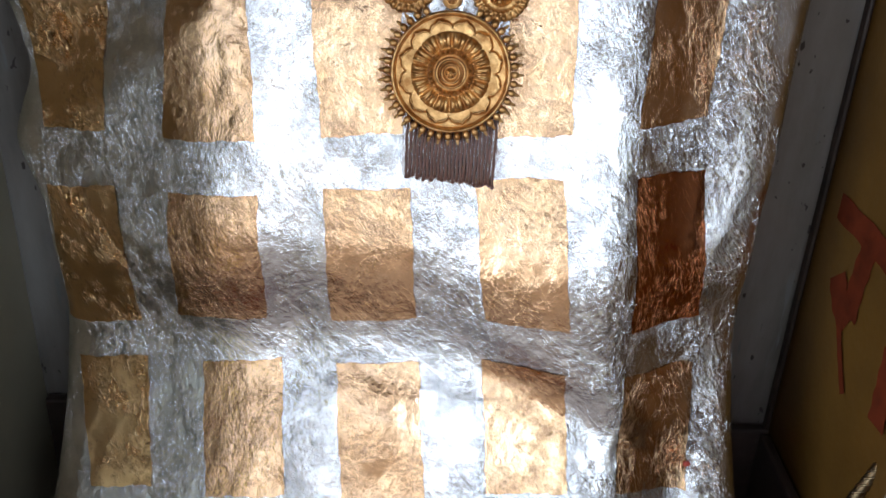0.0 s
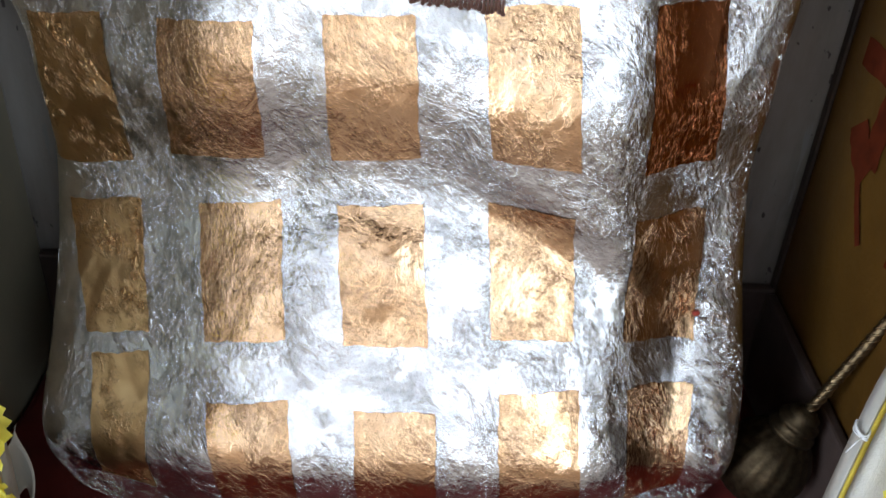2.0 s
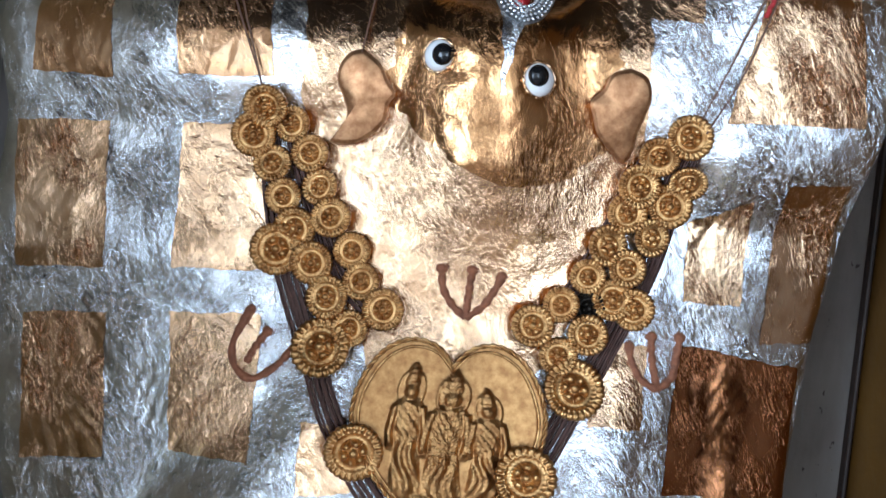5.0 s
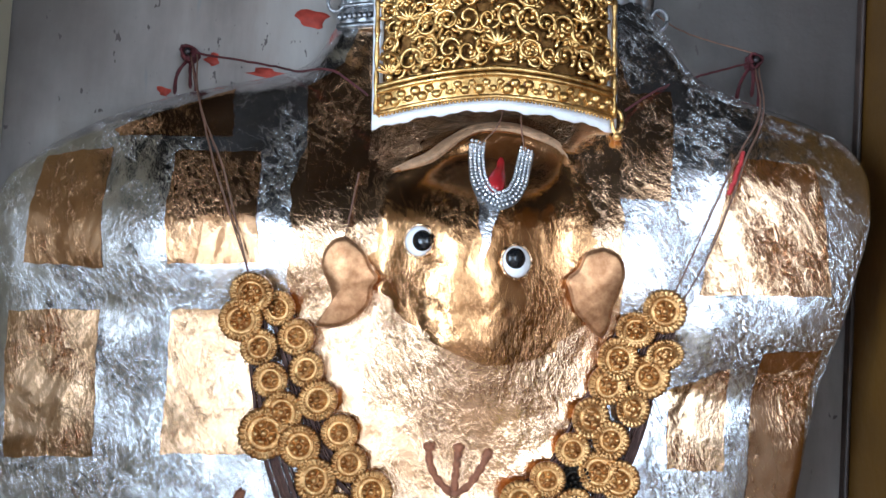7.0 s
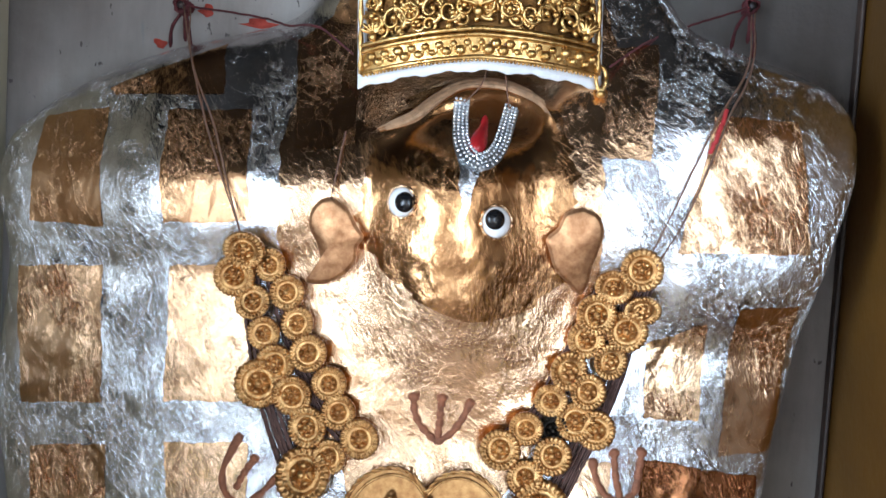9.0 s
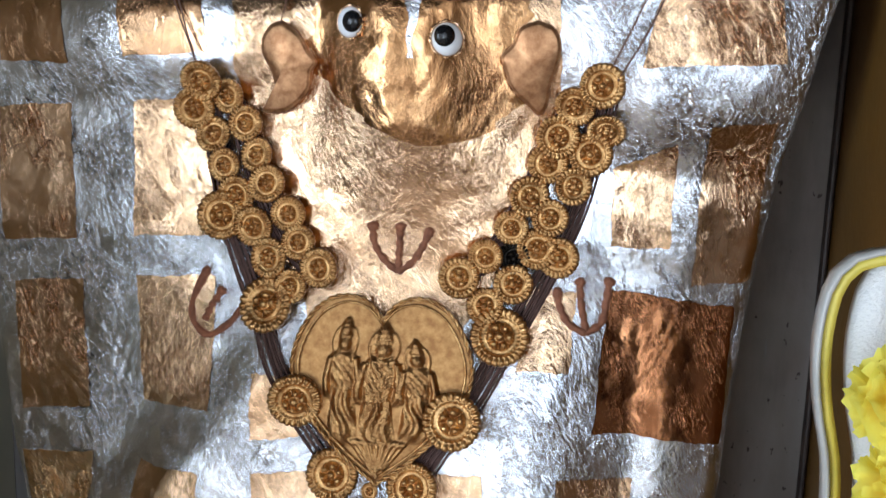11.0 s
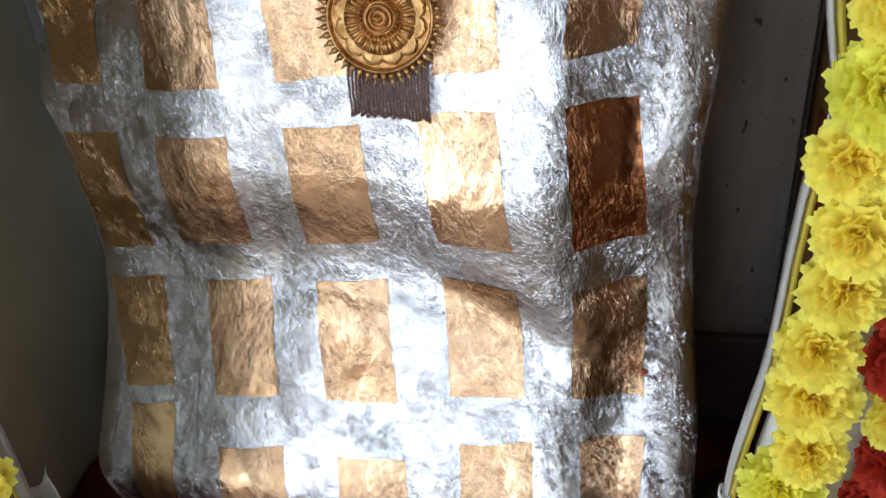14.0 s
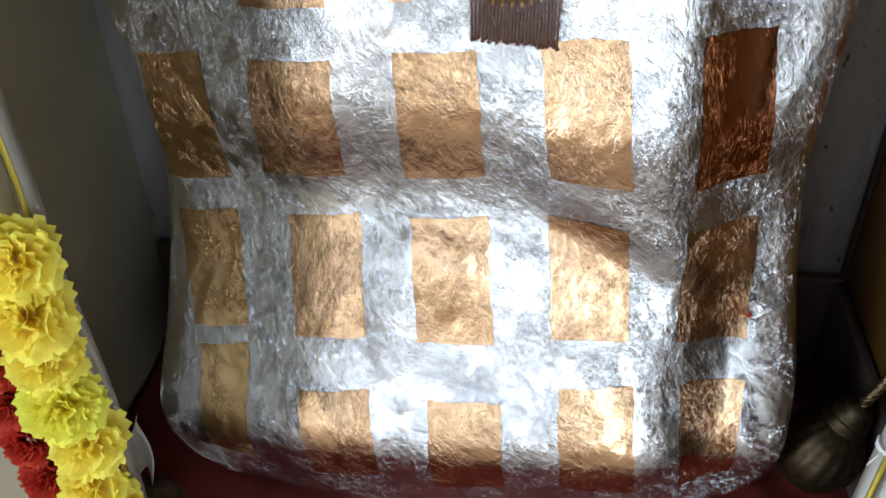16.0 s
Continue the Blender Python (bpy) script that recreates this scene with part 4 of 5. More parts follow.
plate("ear_ornament", [(-0.0863, 0.9225), (-0.0732, 0.9123), (-0.0655, 0.8989), (-0.0613, 0.8931), (-0.0656, 0.8865), (-0.0673, 0.8740), (-0.0771, 0.8624), (-0.0918, 0.8547), (-0.1065, 0.8557), (-0.0998, 0.8633), (-0.0949, 0.8729), (-0.0973, 0.8860), (-0.1030, 0.8981), (-0.1021, 0.9106), (-0.0950, 0.9198)], .006, .003, EAR_GOLD,
      "curled copper-gold ear plate beside the face", "ear ornament")
plate("ear_ornament", [(0.1061, 0.9253), (0.1173, 0.9205), (0.1223, 0.9084), (0.1193, 0.8932), (0.1154, 0.8792), (0.1146, 0.8696), (0.1097, 0.8592), (0.0996, 0.8674), (0.0881, 0.8790), (0.0832, 0.8924), (0.0806, 0.8997), (0.0884, 0.9084), (0.0940, 0.9205)], .006, .003, EAR_GOLD,
      "leaf-shaped copper-gold ear plate beside the face", "ear ornament")

# eyes
for (x, z, r), (px, pz, pr) in (((-.031, .922, .0110), (-.0262, .922, .0076)), ((.0405, .911, .0116), (.0372, .913, .0076))):
    e = thing("eye", x, at(x, z, 0)[1], z, "round white enamel eye with black pupil on the gold face", "eye", "eyes of the statue")
    base_m = skin_pose(x, z, .001)
    bm = bmesh.new()
    blob(bm, (0, 0, 0), 1, (r, r * 1.03, r * .62), 28, 16, None)
    bmesh.ops.transform(bm, matrix=base_m, verts=bm.verts)
    ball = part("eyeball", bm, EYE_WHITE, e)
    bm = bmesh.new()
    dx, dz = px - x, pz - z
    h = r * .62 * math.sqrt(max(0, 1 - (dx * dx + dz * dz) / r ** 2))
    blob(bm, (dx, dz, h - .0022), 1, (pr * 1.05, pr * 1.05, .0056), 24, 12, None)
    bmesh.ops.transform(bm, matrix=base_m, verts=bm.verts)
    part("pupil", bm, EYE_BLACK, ball, "glossy black pupil")
    bm = bmesh.new()
    ring = []
    for k in range(40):
        a = 2 * math.pi * k / 40
        q = base_m @ Vector((math.cos(a) * r * 1.12, math.sin(a) * r * 1.12, .0004 + .0008 * math.sin(k * 3.1)))
        ring.append(q)
    tube(bm, ring + ring[:1], [.0010 + .0005 * math.sin(k * 1.3) for k in range(41)], 6)
    part("rim", bm, GOLD_LEAF, e, "crinkled gold leaf rim")

# moulded roll of hair over the brow
roll = thing("brow_roll", .02, at(.02, 1.02, 0)[1], 1.02, "tan moulded roll of hair strands over the statue's brow", "hair roll")
rn = random.Random(17)
spine = curve([(-.058, .977), (-.042, .983), (-.028, .990), (-.018, 1.000), (-.008, 1.009), (.005, 1.017), (.020, 1.0205), (.038, 1.0205), (.056, 1.015), (.070, 1.006), (.079, .994)], 60)
across = np.stack([-np.gradient(spine[:, 1]), np.gradient(spine[:, 0])], -1)
across /= np.linalg.norm(across, axis=1)[:, None]
swell = np.sin(np.linspace(0, 1, 60) ** .8 * math.pi) ** .55
for k in range(18):
    bm = bmesh.new()
    o, ph, a0, a1 = (k - 8.5) / 8.5, rn.uniform(0, 6), rn.randrange(0, 10), 60 - rn.randrange(0, 12)
    q = spine + across * ((o * .0040 + .0010 * np.sin(np.linspace(0, 7, 60) + ph)) * (.25 + .75 * swell))[:, None]
    tube(bm, [at(p[0], p[1], .0005 + .0034 * math.sqrt(max(0, 1 - o * o)) * w) for p, w in zip(q[a0:a1], swell[a0:a1])], list((.0003 + .0009 * swell[a0:a1]) * rn.uniform(.7, 1.2)), 6)
    part("strand", bm, HAIR, roll)

# rhinestone mark on the forehead with a red drop
vee = thing("forehead_ornament", .026, .0, .975, "U-shaped rhinestone forehead ornament with a red drop", "ornament")
arm_a = curve([(.008, 1.004), (.0085, .985), (.011, .969), (.0165, .9585), (.0245, .954)], 20)
arm_b = curve([(.048, 1.001), (.0445, .984), (.0400, .968), (.0335, .958), (.0245, .954)], 20)
bm = bmesh.new()
for arm in (arm_a, arm_b):
    d = np.gradient(arm, axis=0)
    d /= np.linalg.norm(d, axis=1)[:, None]
    nr = np.stack([-d[:, 1], d[:, 0]], -1)
    grid(bm, [[at(*(p + n_ * w), .0015 + .001 * (abs(w) < .004)) for w in (-.0062, -.003, .003, .0062)] for p, n_ in zip(arm, nr)])
bmesh.ops.recalc_face_normals(bm, faces=bm.faces)
part("backing", bm, OLD_SILVER, vee)
stone = bpy.data.meshes.new("rhinestone")
bm = bmesh.new()
lathe(bm, [(.0001, .0011), (.0007, .0010), (.0013, .0003), (.0013, -.0004)], Matrix(), 8)
bm.to_mesh(stone)
bm.free()
stone.materials.append(STONES)
for arm in (arm_a, arm_b):
    d = np.gradient(arm, axis=0)
    d /= np.linalg.norm(d, axis=1)[:, None]
    nr = np.stack([-d[:, 1], d[:, 0]], -1)
    for i in range(0, 20):
        for w in (-.0048, -.0016, .0016, .0048):
            p = arm[i] + nr[i] * w + d[i] * .0009 * (w > 0)
            ob = new("rhinestone", stone)
            ob.parent = vee
            m_ = skin_pose(p[0], p[1], .0042, rnd.uniform(0, 1)) @ Matrix.Rotation(rnd.uniform(-.3, .3), 4, "X") @ Matrix.Rotation(rnd.uniform(-.3, .3), 4, "Y")
            ob.matrix_basis = Matrix.Translation(-vee.location) @ m_
bm = bmesh.new()
q = curve([(.0275, .993), (.027, .984), (.0245, .975), (.0232, .9665), (.0232, .962)], 16)
tube(bm, [at(p[0], p[1], .0025) for p in q], [.0018, .0026, .0031, .0034, .0037, .0042, .0048, .0055, .0061, .0066, .0069, .007, .0067, .006, .0045, .002], 12)
part("red_drop", bm, RED_DROP, vee, "red enamel drop")


# painted three-pronged marks
def daub(name, lines, label):
    e = thing(name, lines[0][-1][0], at(*lines[0][-1], 0)[1], lines[0][-1][1], label, "painted mark", "painted marks on the chest")
    for line in lines:
        c = curve(line, 26)
        bm = bmesh.new()
        tube(bm, [at(p[0], p[1], .0004) for p in c], [.0035 * (.82 + .15 * math.sin(i * 1.3 + line[0][0] * 70) + (.40 if 0 < i < 4 else -.35 if i == 0 else 0)) for i in range(26)], 8)
        part("brush_stroke", bm, PAINT_MARK, e)


daub("painted_mark", [[(-.015, .774), (-.0135, .758), (-.006, .745), (.0055, .735)], [(.0075, .774), (.0065, .757), (.0055, .735)], [(.0305, .771), (.024, .755), (.016, .743), (.0055, .735)]],
     "three-pronged red-brown paste mark on the chest")
daub("painted_mark", [[(-.153, .728), (-.160, .713), (-.165, .697), (-.160, .681), (-.149, .675), (-.134, .683), (-.119, .700)], [(-.138, .713), (-.146, .701), (-.153, .686)]],
     "curled red-brown paste mark beside the necklace")
daub("painted_mark", [[(.128, .729), (.131, .715), (.139, .702), (.152, .695)], [(.145, .737), (.147, .718), (.152, .697)], [(.168, .738), (.166, .718), (.163, .703), (.152, .695)]],
     "three-pronged red-brown paste mark beside the necklace")


# ---- crown, second crown, nails and strings ----
def crown_at(x, z, off=0.0):
    """A point of the crown's bowed face."""
    k = (x - .02)
    return Vector((x, .036 + 3.0 * k * k - off, z - 1.0 * k * k * .6))


def crown_line(bm, pts, n, r, off=.0, sides=6):
    c = curve(pts, n)
    rad = r if isinstance(r, (int, float)) else np.interp(np.linspace(0, 1, n), np.linspace(0, 1, len(r)), r)
    tube(bm, [crown_at(p[0], p[1], off) for p in c], [rad] * n if isinstance(rad, (int, float)) else list(rad), sides)


CX = .02
crown = thing("crown", CX, .04, 1.03, "openwork polished gold crown with white lining on the head", "crown")
bm = bmesh.new()
P = []
for i, t in enumerate(np.linspace(0, 1, 24)):
    row = []
    for s in np.linspace(-1, 1, 60):
        low = 1.020 + .005 * (1 - abs(s)) ** .8 + .0010 * math.sin(s * 19) + .0006 * math.sin(s * 47)
        high = 1.115 + .10 * math.cos(s * 1.35)
        row.append(crown_at(CX + s * .101, low + (high - low) * t, -.004))
    P.append(row)
grid(bm, P)
back = bmesh.ops.extrude_face_region(bm, geom=bm.faces[:])
bmesh.ops.translate(bm, vec=(0, .003, 0), verts=[g for g in back["geom"] if isinstance(g, bmesh.types.BMVert)])
bmesh.ops.recalc_face_normals(bm, faces=bm.faces)
part("lining", bm, PAPER, crown, "crumpled white lining")


def band_z(s, v):
    """Height on the lower band at s from -1 to 1 and v from 0 to 1 across it."""
    return 1.030 + .004 * (1 - abs(s)) ** 1.1 + v * .017


bm = bmesh.new()
P = []
for v in np.linspace(0, 1, 7):
    P.append([crown_at(CX + s * .095, band_z(s, v), .001) for s in np.linspace(-1, 1, 80)])
grid(bm, P)
ex = bmesh.ops.extrude_face_region(bm, geom=bm.faces[:])
bmesh.ops.translate(bm, vec=(0, -.0025, 0), verts=[g for g in ex["geom"] if isinstance(g, bmesh.types.BMVert)])
bmesh.ops.recalc_face_normals(bm, faces=bm.faces)
part("band", bm, CROWN_GOLD, crown)
rnd = random.Random(21)
for v, r in ((0.0, .0019), (1.0, .0019), (1.25, .0022)):
    bm = bmesh.new()
    tube(bm, [crown_at(CX + s * .096, band_z(s, v), .004) for s in np.linspace(-1, 1, 90)], r, 6)
    part("rail", bm, CROWN_GOLD, crown)
bm = bmesh.new()
for i in range(34):
    s = -.97 + 1.94 * i / 33
    blob(bm, crown_at(CX + s * .095, band_z(s, .35 + .3 * (i % 2)), .004), rnd.uniform(.0024, .0042), (1.2, .8, 1), 8, 6)
    if i % 2:
        crown_line(bm, [(CX + s * .095 - .003, band_z(s, .25)), (CX + s * .095, band_z(s, .8)), (CX + s * .095 + .003, band_z(s, .3))], 8, .0011, .004)
for i in range(62):
    s = -.98 + 1.96 * i / 61
    blob(bm, crown_at(CX + s * .096, band_z(s, -.12), .004), .0014, (1, 1, 1), 6, 5)
tagged(part("band_scrollwork", bm, CROWN_GOLD, crown), kind="stuff")


def scroll(bm, x, z, r, turn, hand, off, thick=.0016):
    """A tapering spiral with a leaf at its end."""
    q = []
    for i in range(26):
        t = i / 25
        a = turn + hand * t * 8.2
        rr = r * (1 - .82 * t)
        q.append(crown_at(x + rr * math.cos(a), z + rr * math.sin(a), off + .0015 * math.sin(t * 3)))
    tube(bm, q, [thick * (1.25 - .5 * i / 25) for i in range(26)], 6)
    blob(bm, q[-1], thick * 1.8, (1, .8, 1), 8, 6)
    for k in (6, 12):
        a = turn + hand * k / 25 * 8.2
        p = crown_at(x + r * 1.12 * (1 - .82 * k / 25) * math.cos(a), z + r * 1.12 * (1 - .82 * k / 25) * math.sin(a), off)
        blob(bm, p, thick * 1.9, (1.6, .7, .8), 8, 6, Matrix.Rotation(-a - hand, 4, "Y"))


for side in (-1, 1):
    for row, (z0, n, r) in enumerate(((1.066, 6, .0105), (1.088, 5, .0115), (1.110, 5, .0110), (1.132, 4, .011), (1.155, 3, .0105), (1.177, 2, .009))):
        for i in range(n):
            s = (i + .6) / 6.2
            x = CX + side * s * .095
            if abs(s) > math.acos(max(-1, min(1, (z0 - 1.105) / .105))) / 1.35 if z0 > 1.105 else False:
                continue
            bm = bmesh.new()
            scroll(bm, x + rnd.uniform(-.002, .002), z0 + .010 * (1 - s) * .6 + rnd.uniform(-.002, .002), r * rnd.uniform(.85, 1.1), rnd.uniform(0, 6.28), side * (1 if (i + row) % 2 else -1), .003)
            part("scroll", bm, CROWN_GOLD, crown)
for _ in range(8):
    for i in range(14):
        bm = bmesh.new()
        sx, t = rnd.uniform(-.97, .97), rnd.random()
        low, high = band_z(sx, 1.6), 1.10 + .09 * math.cos(sx * 1.35)
        scroll(bm, CX + sx * .092, low + (high - low) * t, rnd.uniform(.005, .0085), rnd.uniform(0, 6.28), rnd.choice((-1, 1)), .0015, .0014)
        part("scroll", bm, CROWN_GOLD, crown)
bm = bmesh.new()
for i in range(170):
    s, t = rnd.uniform(-1, 1), rnd.random()
    low, high = band_z(s, 1.3), 1.11 + .095 * math.cos(s * 1.35)
    blob(bm, crown_at(CX + s * .093, low + (high - low) * t, .004), rnd.uniform(.0014, .003), (1.1, .9, 1.2), 6, 5, Matrix.Rotation(rnd.uniform(0, 3), 4, "Y"))
tagged(part("granulation", bm, CROWN_GOLD, crown), kind="stuff")
bm = bmesh.new()
for i in range(70):
    s = -1 + 2 * i / 69
    blob(bm, crown_at(CX + s * .097, 1.108 + .098 * math.cos(s * 1.35), .003), .0032, (1, .8, 1.2), 7, 5)
for side in (-1, 1):
    tube(bm, [crown_at(CX + side * .097, z, .003) for z in np.linspace(1.03, 1.125, 14)], [.0022 + .0006 * math.sin(i * 2.2) for i in range(14)], 6)
tagged(part("edge_beading", bm, CROWN_GOLD, crown), kind="stuff")
for x, z, k in ((CX - .086, 1.062, 1), (CX + .086, 1.062, 1), (CX - .070, 1.10, 1), (CX + .070, 1.10, 1), (CX - .045, 1.135, 1.1), (CX + .045, 1.135, 1.1), (CX, 1.075, 1.25), (CX, 1.125, 1.5)):
    bm = bmesh.new()
    for j in range(7):
        a = (j - 3) * .42
        blob(bm, crown_at(x, z, .005) + Vector((math.sin(a) * .006 * k, -.001, math.cos(a) * .006 * k - .003)), .0062 * k, (.28, .35, 1), 8, 6, Matrix.Rotation(a, 4, "Y"))
    blob(bm, crown_at(x, z - .006 * k, .006), .0036 * k, (1, .8, 1), 8, 6)
    part("palmette", bm, CROWN_GOLD, crown)
bm = bmesh.new()
ringc = crown_at(CX + .100, 1.028, .002)
tube(bm, [ringc + Vector((.004 * math.cos(a), -.001, .009 * math.sin(a))) for a in np.linspace(0, 2 * math.pi, 20)], .0017, 6)
blob(bm, ringc + Vector((0, -.002, -.012)), .004, (1, 1, .8), 8, 6)
part("hinge_ring", bm, CROWN_GOLD, crown)
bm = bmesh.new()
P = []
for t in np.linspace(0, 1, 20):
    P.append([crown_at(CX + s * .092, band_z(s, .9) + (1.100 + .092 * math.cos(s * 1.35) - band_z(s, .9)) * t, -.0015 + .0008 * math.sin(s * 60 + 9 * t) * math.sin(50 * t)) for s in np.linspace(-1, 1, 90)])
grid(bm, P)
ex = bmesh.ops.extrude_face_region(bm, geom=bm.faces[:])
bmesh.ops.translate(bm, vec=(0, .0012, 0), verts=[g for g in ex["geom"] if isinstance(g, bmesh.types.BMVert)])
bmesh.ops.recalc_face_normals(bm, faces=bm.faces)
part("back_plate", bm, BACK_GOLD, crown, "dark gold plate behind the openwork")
crown.rotation_euler = (0, -.045, 0)
crown.scale = (.955, 1, 1)

second = thing("silver_headpiece", CX, .12, 1.10, "embossed tarnished silver headpiece behind the gold crown", "headpiece")
bm = bmesh.new()
P = []
for z in np.linspace(1.107, 1.21, 30):
    P.append([(CX + s * .135, .10 + .035 * s * s - .0018 * abs(math.sin(s * 38)) * abs(math.sin(z * 190)), z) for s in np.linspace(-1, 1, 110)])
grid(bm, P)
ex = bmesh.ops.extrude_face_region(bm, geom=bm.faces[:])
bmesh.ops.translate(bm, vec=(0, .004, 0), verts=[g for g in ex["geom"] if isinstance(g, bmesh.types.BMVert)])
bmesh.ops.recalc_face_normals(bm, faces=bm.faces)
part("plate", bm, OLD_SILVER, second)
for z, r in ((1.108, .003), (1.126, .002), (1.209, .003)):
    bm = bmesh.new()
    tube(bm, [(CX + s * .136, .097 + .035 * s * s, z) for s in np.linspace(-1, 1, 60)], r, 6)
    part("rail", bm, OLD_SILVER, second)
bm = bmesh.new()
for i in range(60):
    s = -1 + 2 * i / 59
    blob(bm, (CX + s * .135, .097 + .035 * s * s, 1.117), .0028, (1, .8, 1), 7, 5)
tagged(part("beading", bm, OLD_SILVER, second), kind="stuff")
for side in (-1, 1):
    bm = bmesh.new()
    tube(bm, [(CX + side * (.139 + .007 * math.cos(a)), .13, 1.130 + .009 * math.sin(a)) for a in np.linspace(0, 2 * math.pi, 18)], .0016, 6)
    part("side_ring", bm, OLD_SILVER, second)


def string(name, pts, r, material, label, n=30, sag=0.0):
    c = curve(pts, n)
    c[:, 2] -= sag * np.sin(np.linspace(0, math.pi, n))
    rn = random.Random(int(abs(pts[0][0]) * 1e4))
    c[1:-1] += np.array([[rn.uniform(-1, 1) * r * .35 for _ in range(3)] for _ in range(n - 2)])
    bm = bmesh.new()
    tube(bm, c, r, 6)
    o = Vector(c[0])
    bmesh.ops.translate(bm, vec=-o, verts=bm.verts)
    ob = link(name, bm, material)
    ob.location = o
    return tagged(ob, label, "string", "strings on the statue")


for x, z in ((-.248, 1.0825), (.249, 1.105)):
    e = thing("nail", x, BACK, z, "dark nail in the back wall wound with dark red thread", "nail", "nails in the back wall")
    bm = bmesh.new()
    lathe(bm, [(.0001, .027), (.0030, .0265), (.0030, .0255), (.0018, .025), (.0018, -.002)], Matrix.Translation((x, BACK, z)) @ Matrix.Rotation(math.pi / 2, 4, "X"), 10)
    part("shank", bm, STEEL, e)
    bm = bmesh.new()
    rn = random.Random(int(z * 1000))
    for k in range(9):
        pts = []
        t0, t1, yy = rn.uniform(0, 3), rn.uniform(0, 3), BACK - .010 - .0017 * k
        for a in np.linspace(0, 2 * math.pi, 14):
            rr = .0055 + .0012 * math.sin(3 * a + t0)
            pts.append((x + rr * math.cos(a), yy + .0022 * math.sin(a + t1), z + rr * math.sin(a)))
        tube(bm, pts, .0014, 5)
    part("thread_winding", bm, RED_THREAD, e, "wound dark red thread")
    for dx, ln in ((-.010, .036), (.006, .045), (.001, .030)):
        bm = bmesh.new()
        pts = curve([(x + dx * .2, BACK - .014, z - .004), (x + dx, BACK - .016, z - ln * .5), (x + dx * 1.25, BACK - .012, z - ln)], 10)
        tube(bm, pts, [.0015, .0016, .0014, .0016, .0017, .0014, .0016, .0018, .0020, .0008], 6)
        part("loose_end", bm, RED_THREAD, e)

string("red_thread", [(-.248, BACK - .022, 1.083), (-.17, .147, 1.074), (-.148, .125, 1.066), (-.11, .085, 1.058), (-.080, .066, 1.036)], .0010, RED_THREAD, "taut dark red thread from nail to crown")
string("red_thread", [(.251, BACK - .022, 1.105), (.19, .12, 1.080), (.15, .085, 1.058), (.122, .065, 1.036)], .0010, RED_THREAD, "taut dark red thread from nail to crown")
string("grey_string", [(.250, BACK - .024, 1.110), (.18, .15, 1.130), (.12, .12, 1.16)], .0007, STRING, "thin string from the nail over the crown")
for dx in (0, .006):
    string("brown_string", [(-.247 + dx, BACK - .02, 1.083), (-.222, at(-.222, 1.03, .004)[1], 1.03), at(-.196 + dx, .97, .003), at(-.176 + dx * .5, .93, .004), at(-.160, .892, .010)], .0007, STRING, "thin brown string holding the necklace")
string("brown_string", [(.250, BACK - .02, 1.10), (.228, at(.228, 1.035, .004)[1], 1.035), at(.205, 1.0, .003), at(.182, .945, .003), at(.160, .895, .010)], .0007, STRING, "thin brown string holding the necklace")
string("brown_string", [(.253, BACK - .02, 1.10), (.232, at(.232, 1.035, .004)[1], 1.035), at(.212, 1.0, .003), at(.188, .93, .003), at(.164, .885, .012)], .0007, STRING, "thin brown string holding the necklace")
string("red_wrapping", [at(.211, 1.006, .003), at(.206, .992, .003), at(.199, .972, .003)], .0017, plain("bright_red_thread", (.42, .03, .03), .8, .3, 200), "red thread wound round a string on the arm")
string("brown_string", [at(-.083, .975, .003), at(-.085, .95, .003), at(-.087, .921, .010)], .0006, STRING, "thin string holding the ear plate")
string("dark_string", [crown_at(.028, 1.045, .006), at(.020, 1.014, .005), at(.010, 1.003, .006)], .0006, STRING, "thin dark string holding the forehead ornament")
string("dark_string", [crown_at(.040, 1.045, .006), at(.043, 1.018, .005), at(.046, 1.0, .006)], .0006, STRING, "thin dark string holding the forehead ornament")

# red splashes on the back wall
VERMILION = plain("vermilion_paint", (.40, .05, .03), .7, .4, 60)
rn = random.Random(4)
for x, z, r, w in ((-.274, 1.051, .006, 1), (-.232, 1.083, .006, 1), (-.183, 1.0735, .006, 2.6), (-.145, 1.125, .013, 1), (-.125, 1.10, .006, 1)):
    bm = bmesh.new()
    ring = [Vector((x + w * r * (1 + .35 * math.sin(3 * a + x * 90) + .2 * rn.uniform(-1, 1)) * math.cos(a), BACK - .0008, z + r * (.8 if w < 2 else .6) * (1 + .3 * math.sin(2 * a + z * 80)) * math.sin(a))) for a in np.linspace(0, 2 * math.pi, 22)[:-1]]
    bm.faces.new([bm.verts.new(p) for p in ring])
    ex = bmesh.ops.extrude_face_region(bm, geom=bm.faces[:])
    bmesh.ops.translate(bm, vec=(0, .0012, 0), verts=[g for g in ex["geom"] if isinstance(g, bmesh.types.BMVert)])
    bmesh.ops.recalc_face_normals(bm, faces=bm.faces)
    tagged(link("paint_splash", bm, VERMILION), "vermilion paint splash on the whitewashed wall", "paint splash", "paint splashes on the wall")


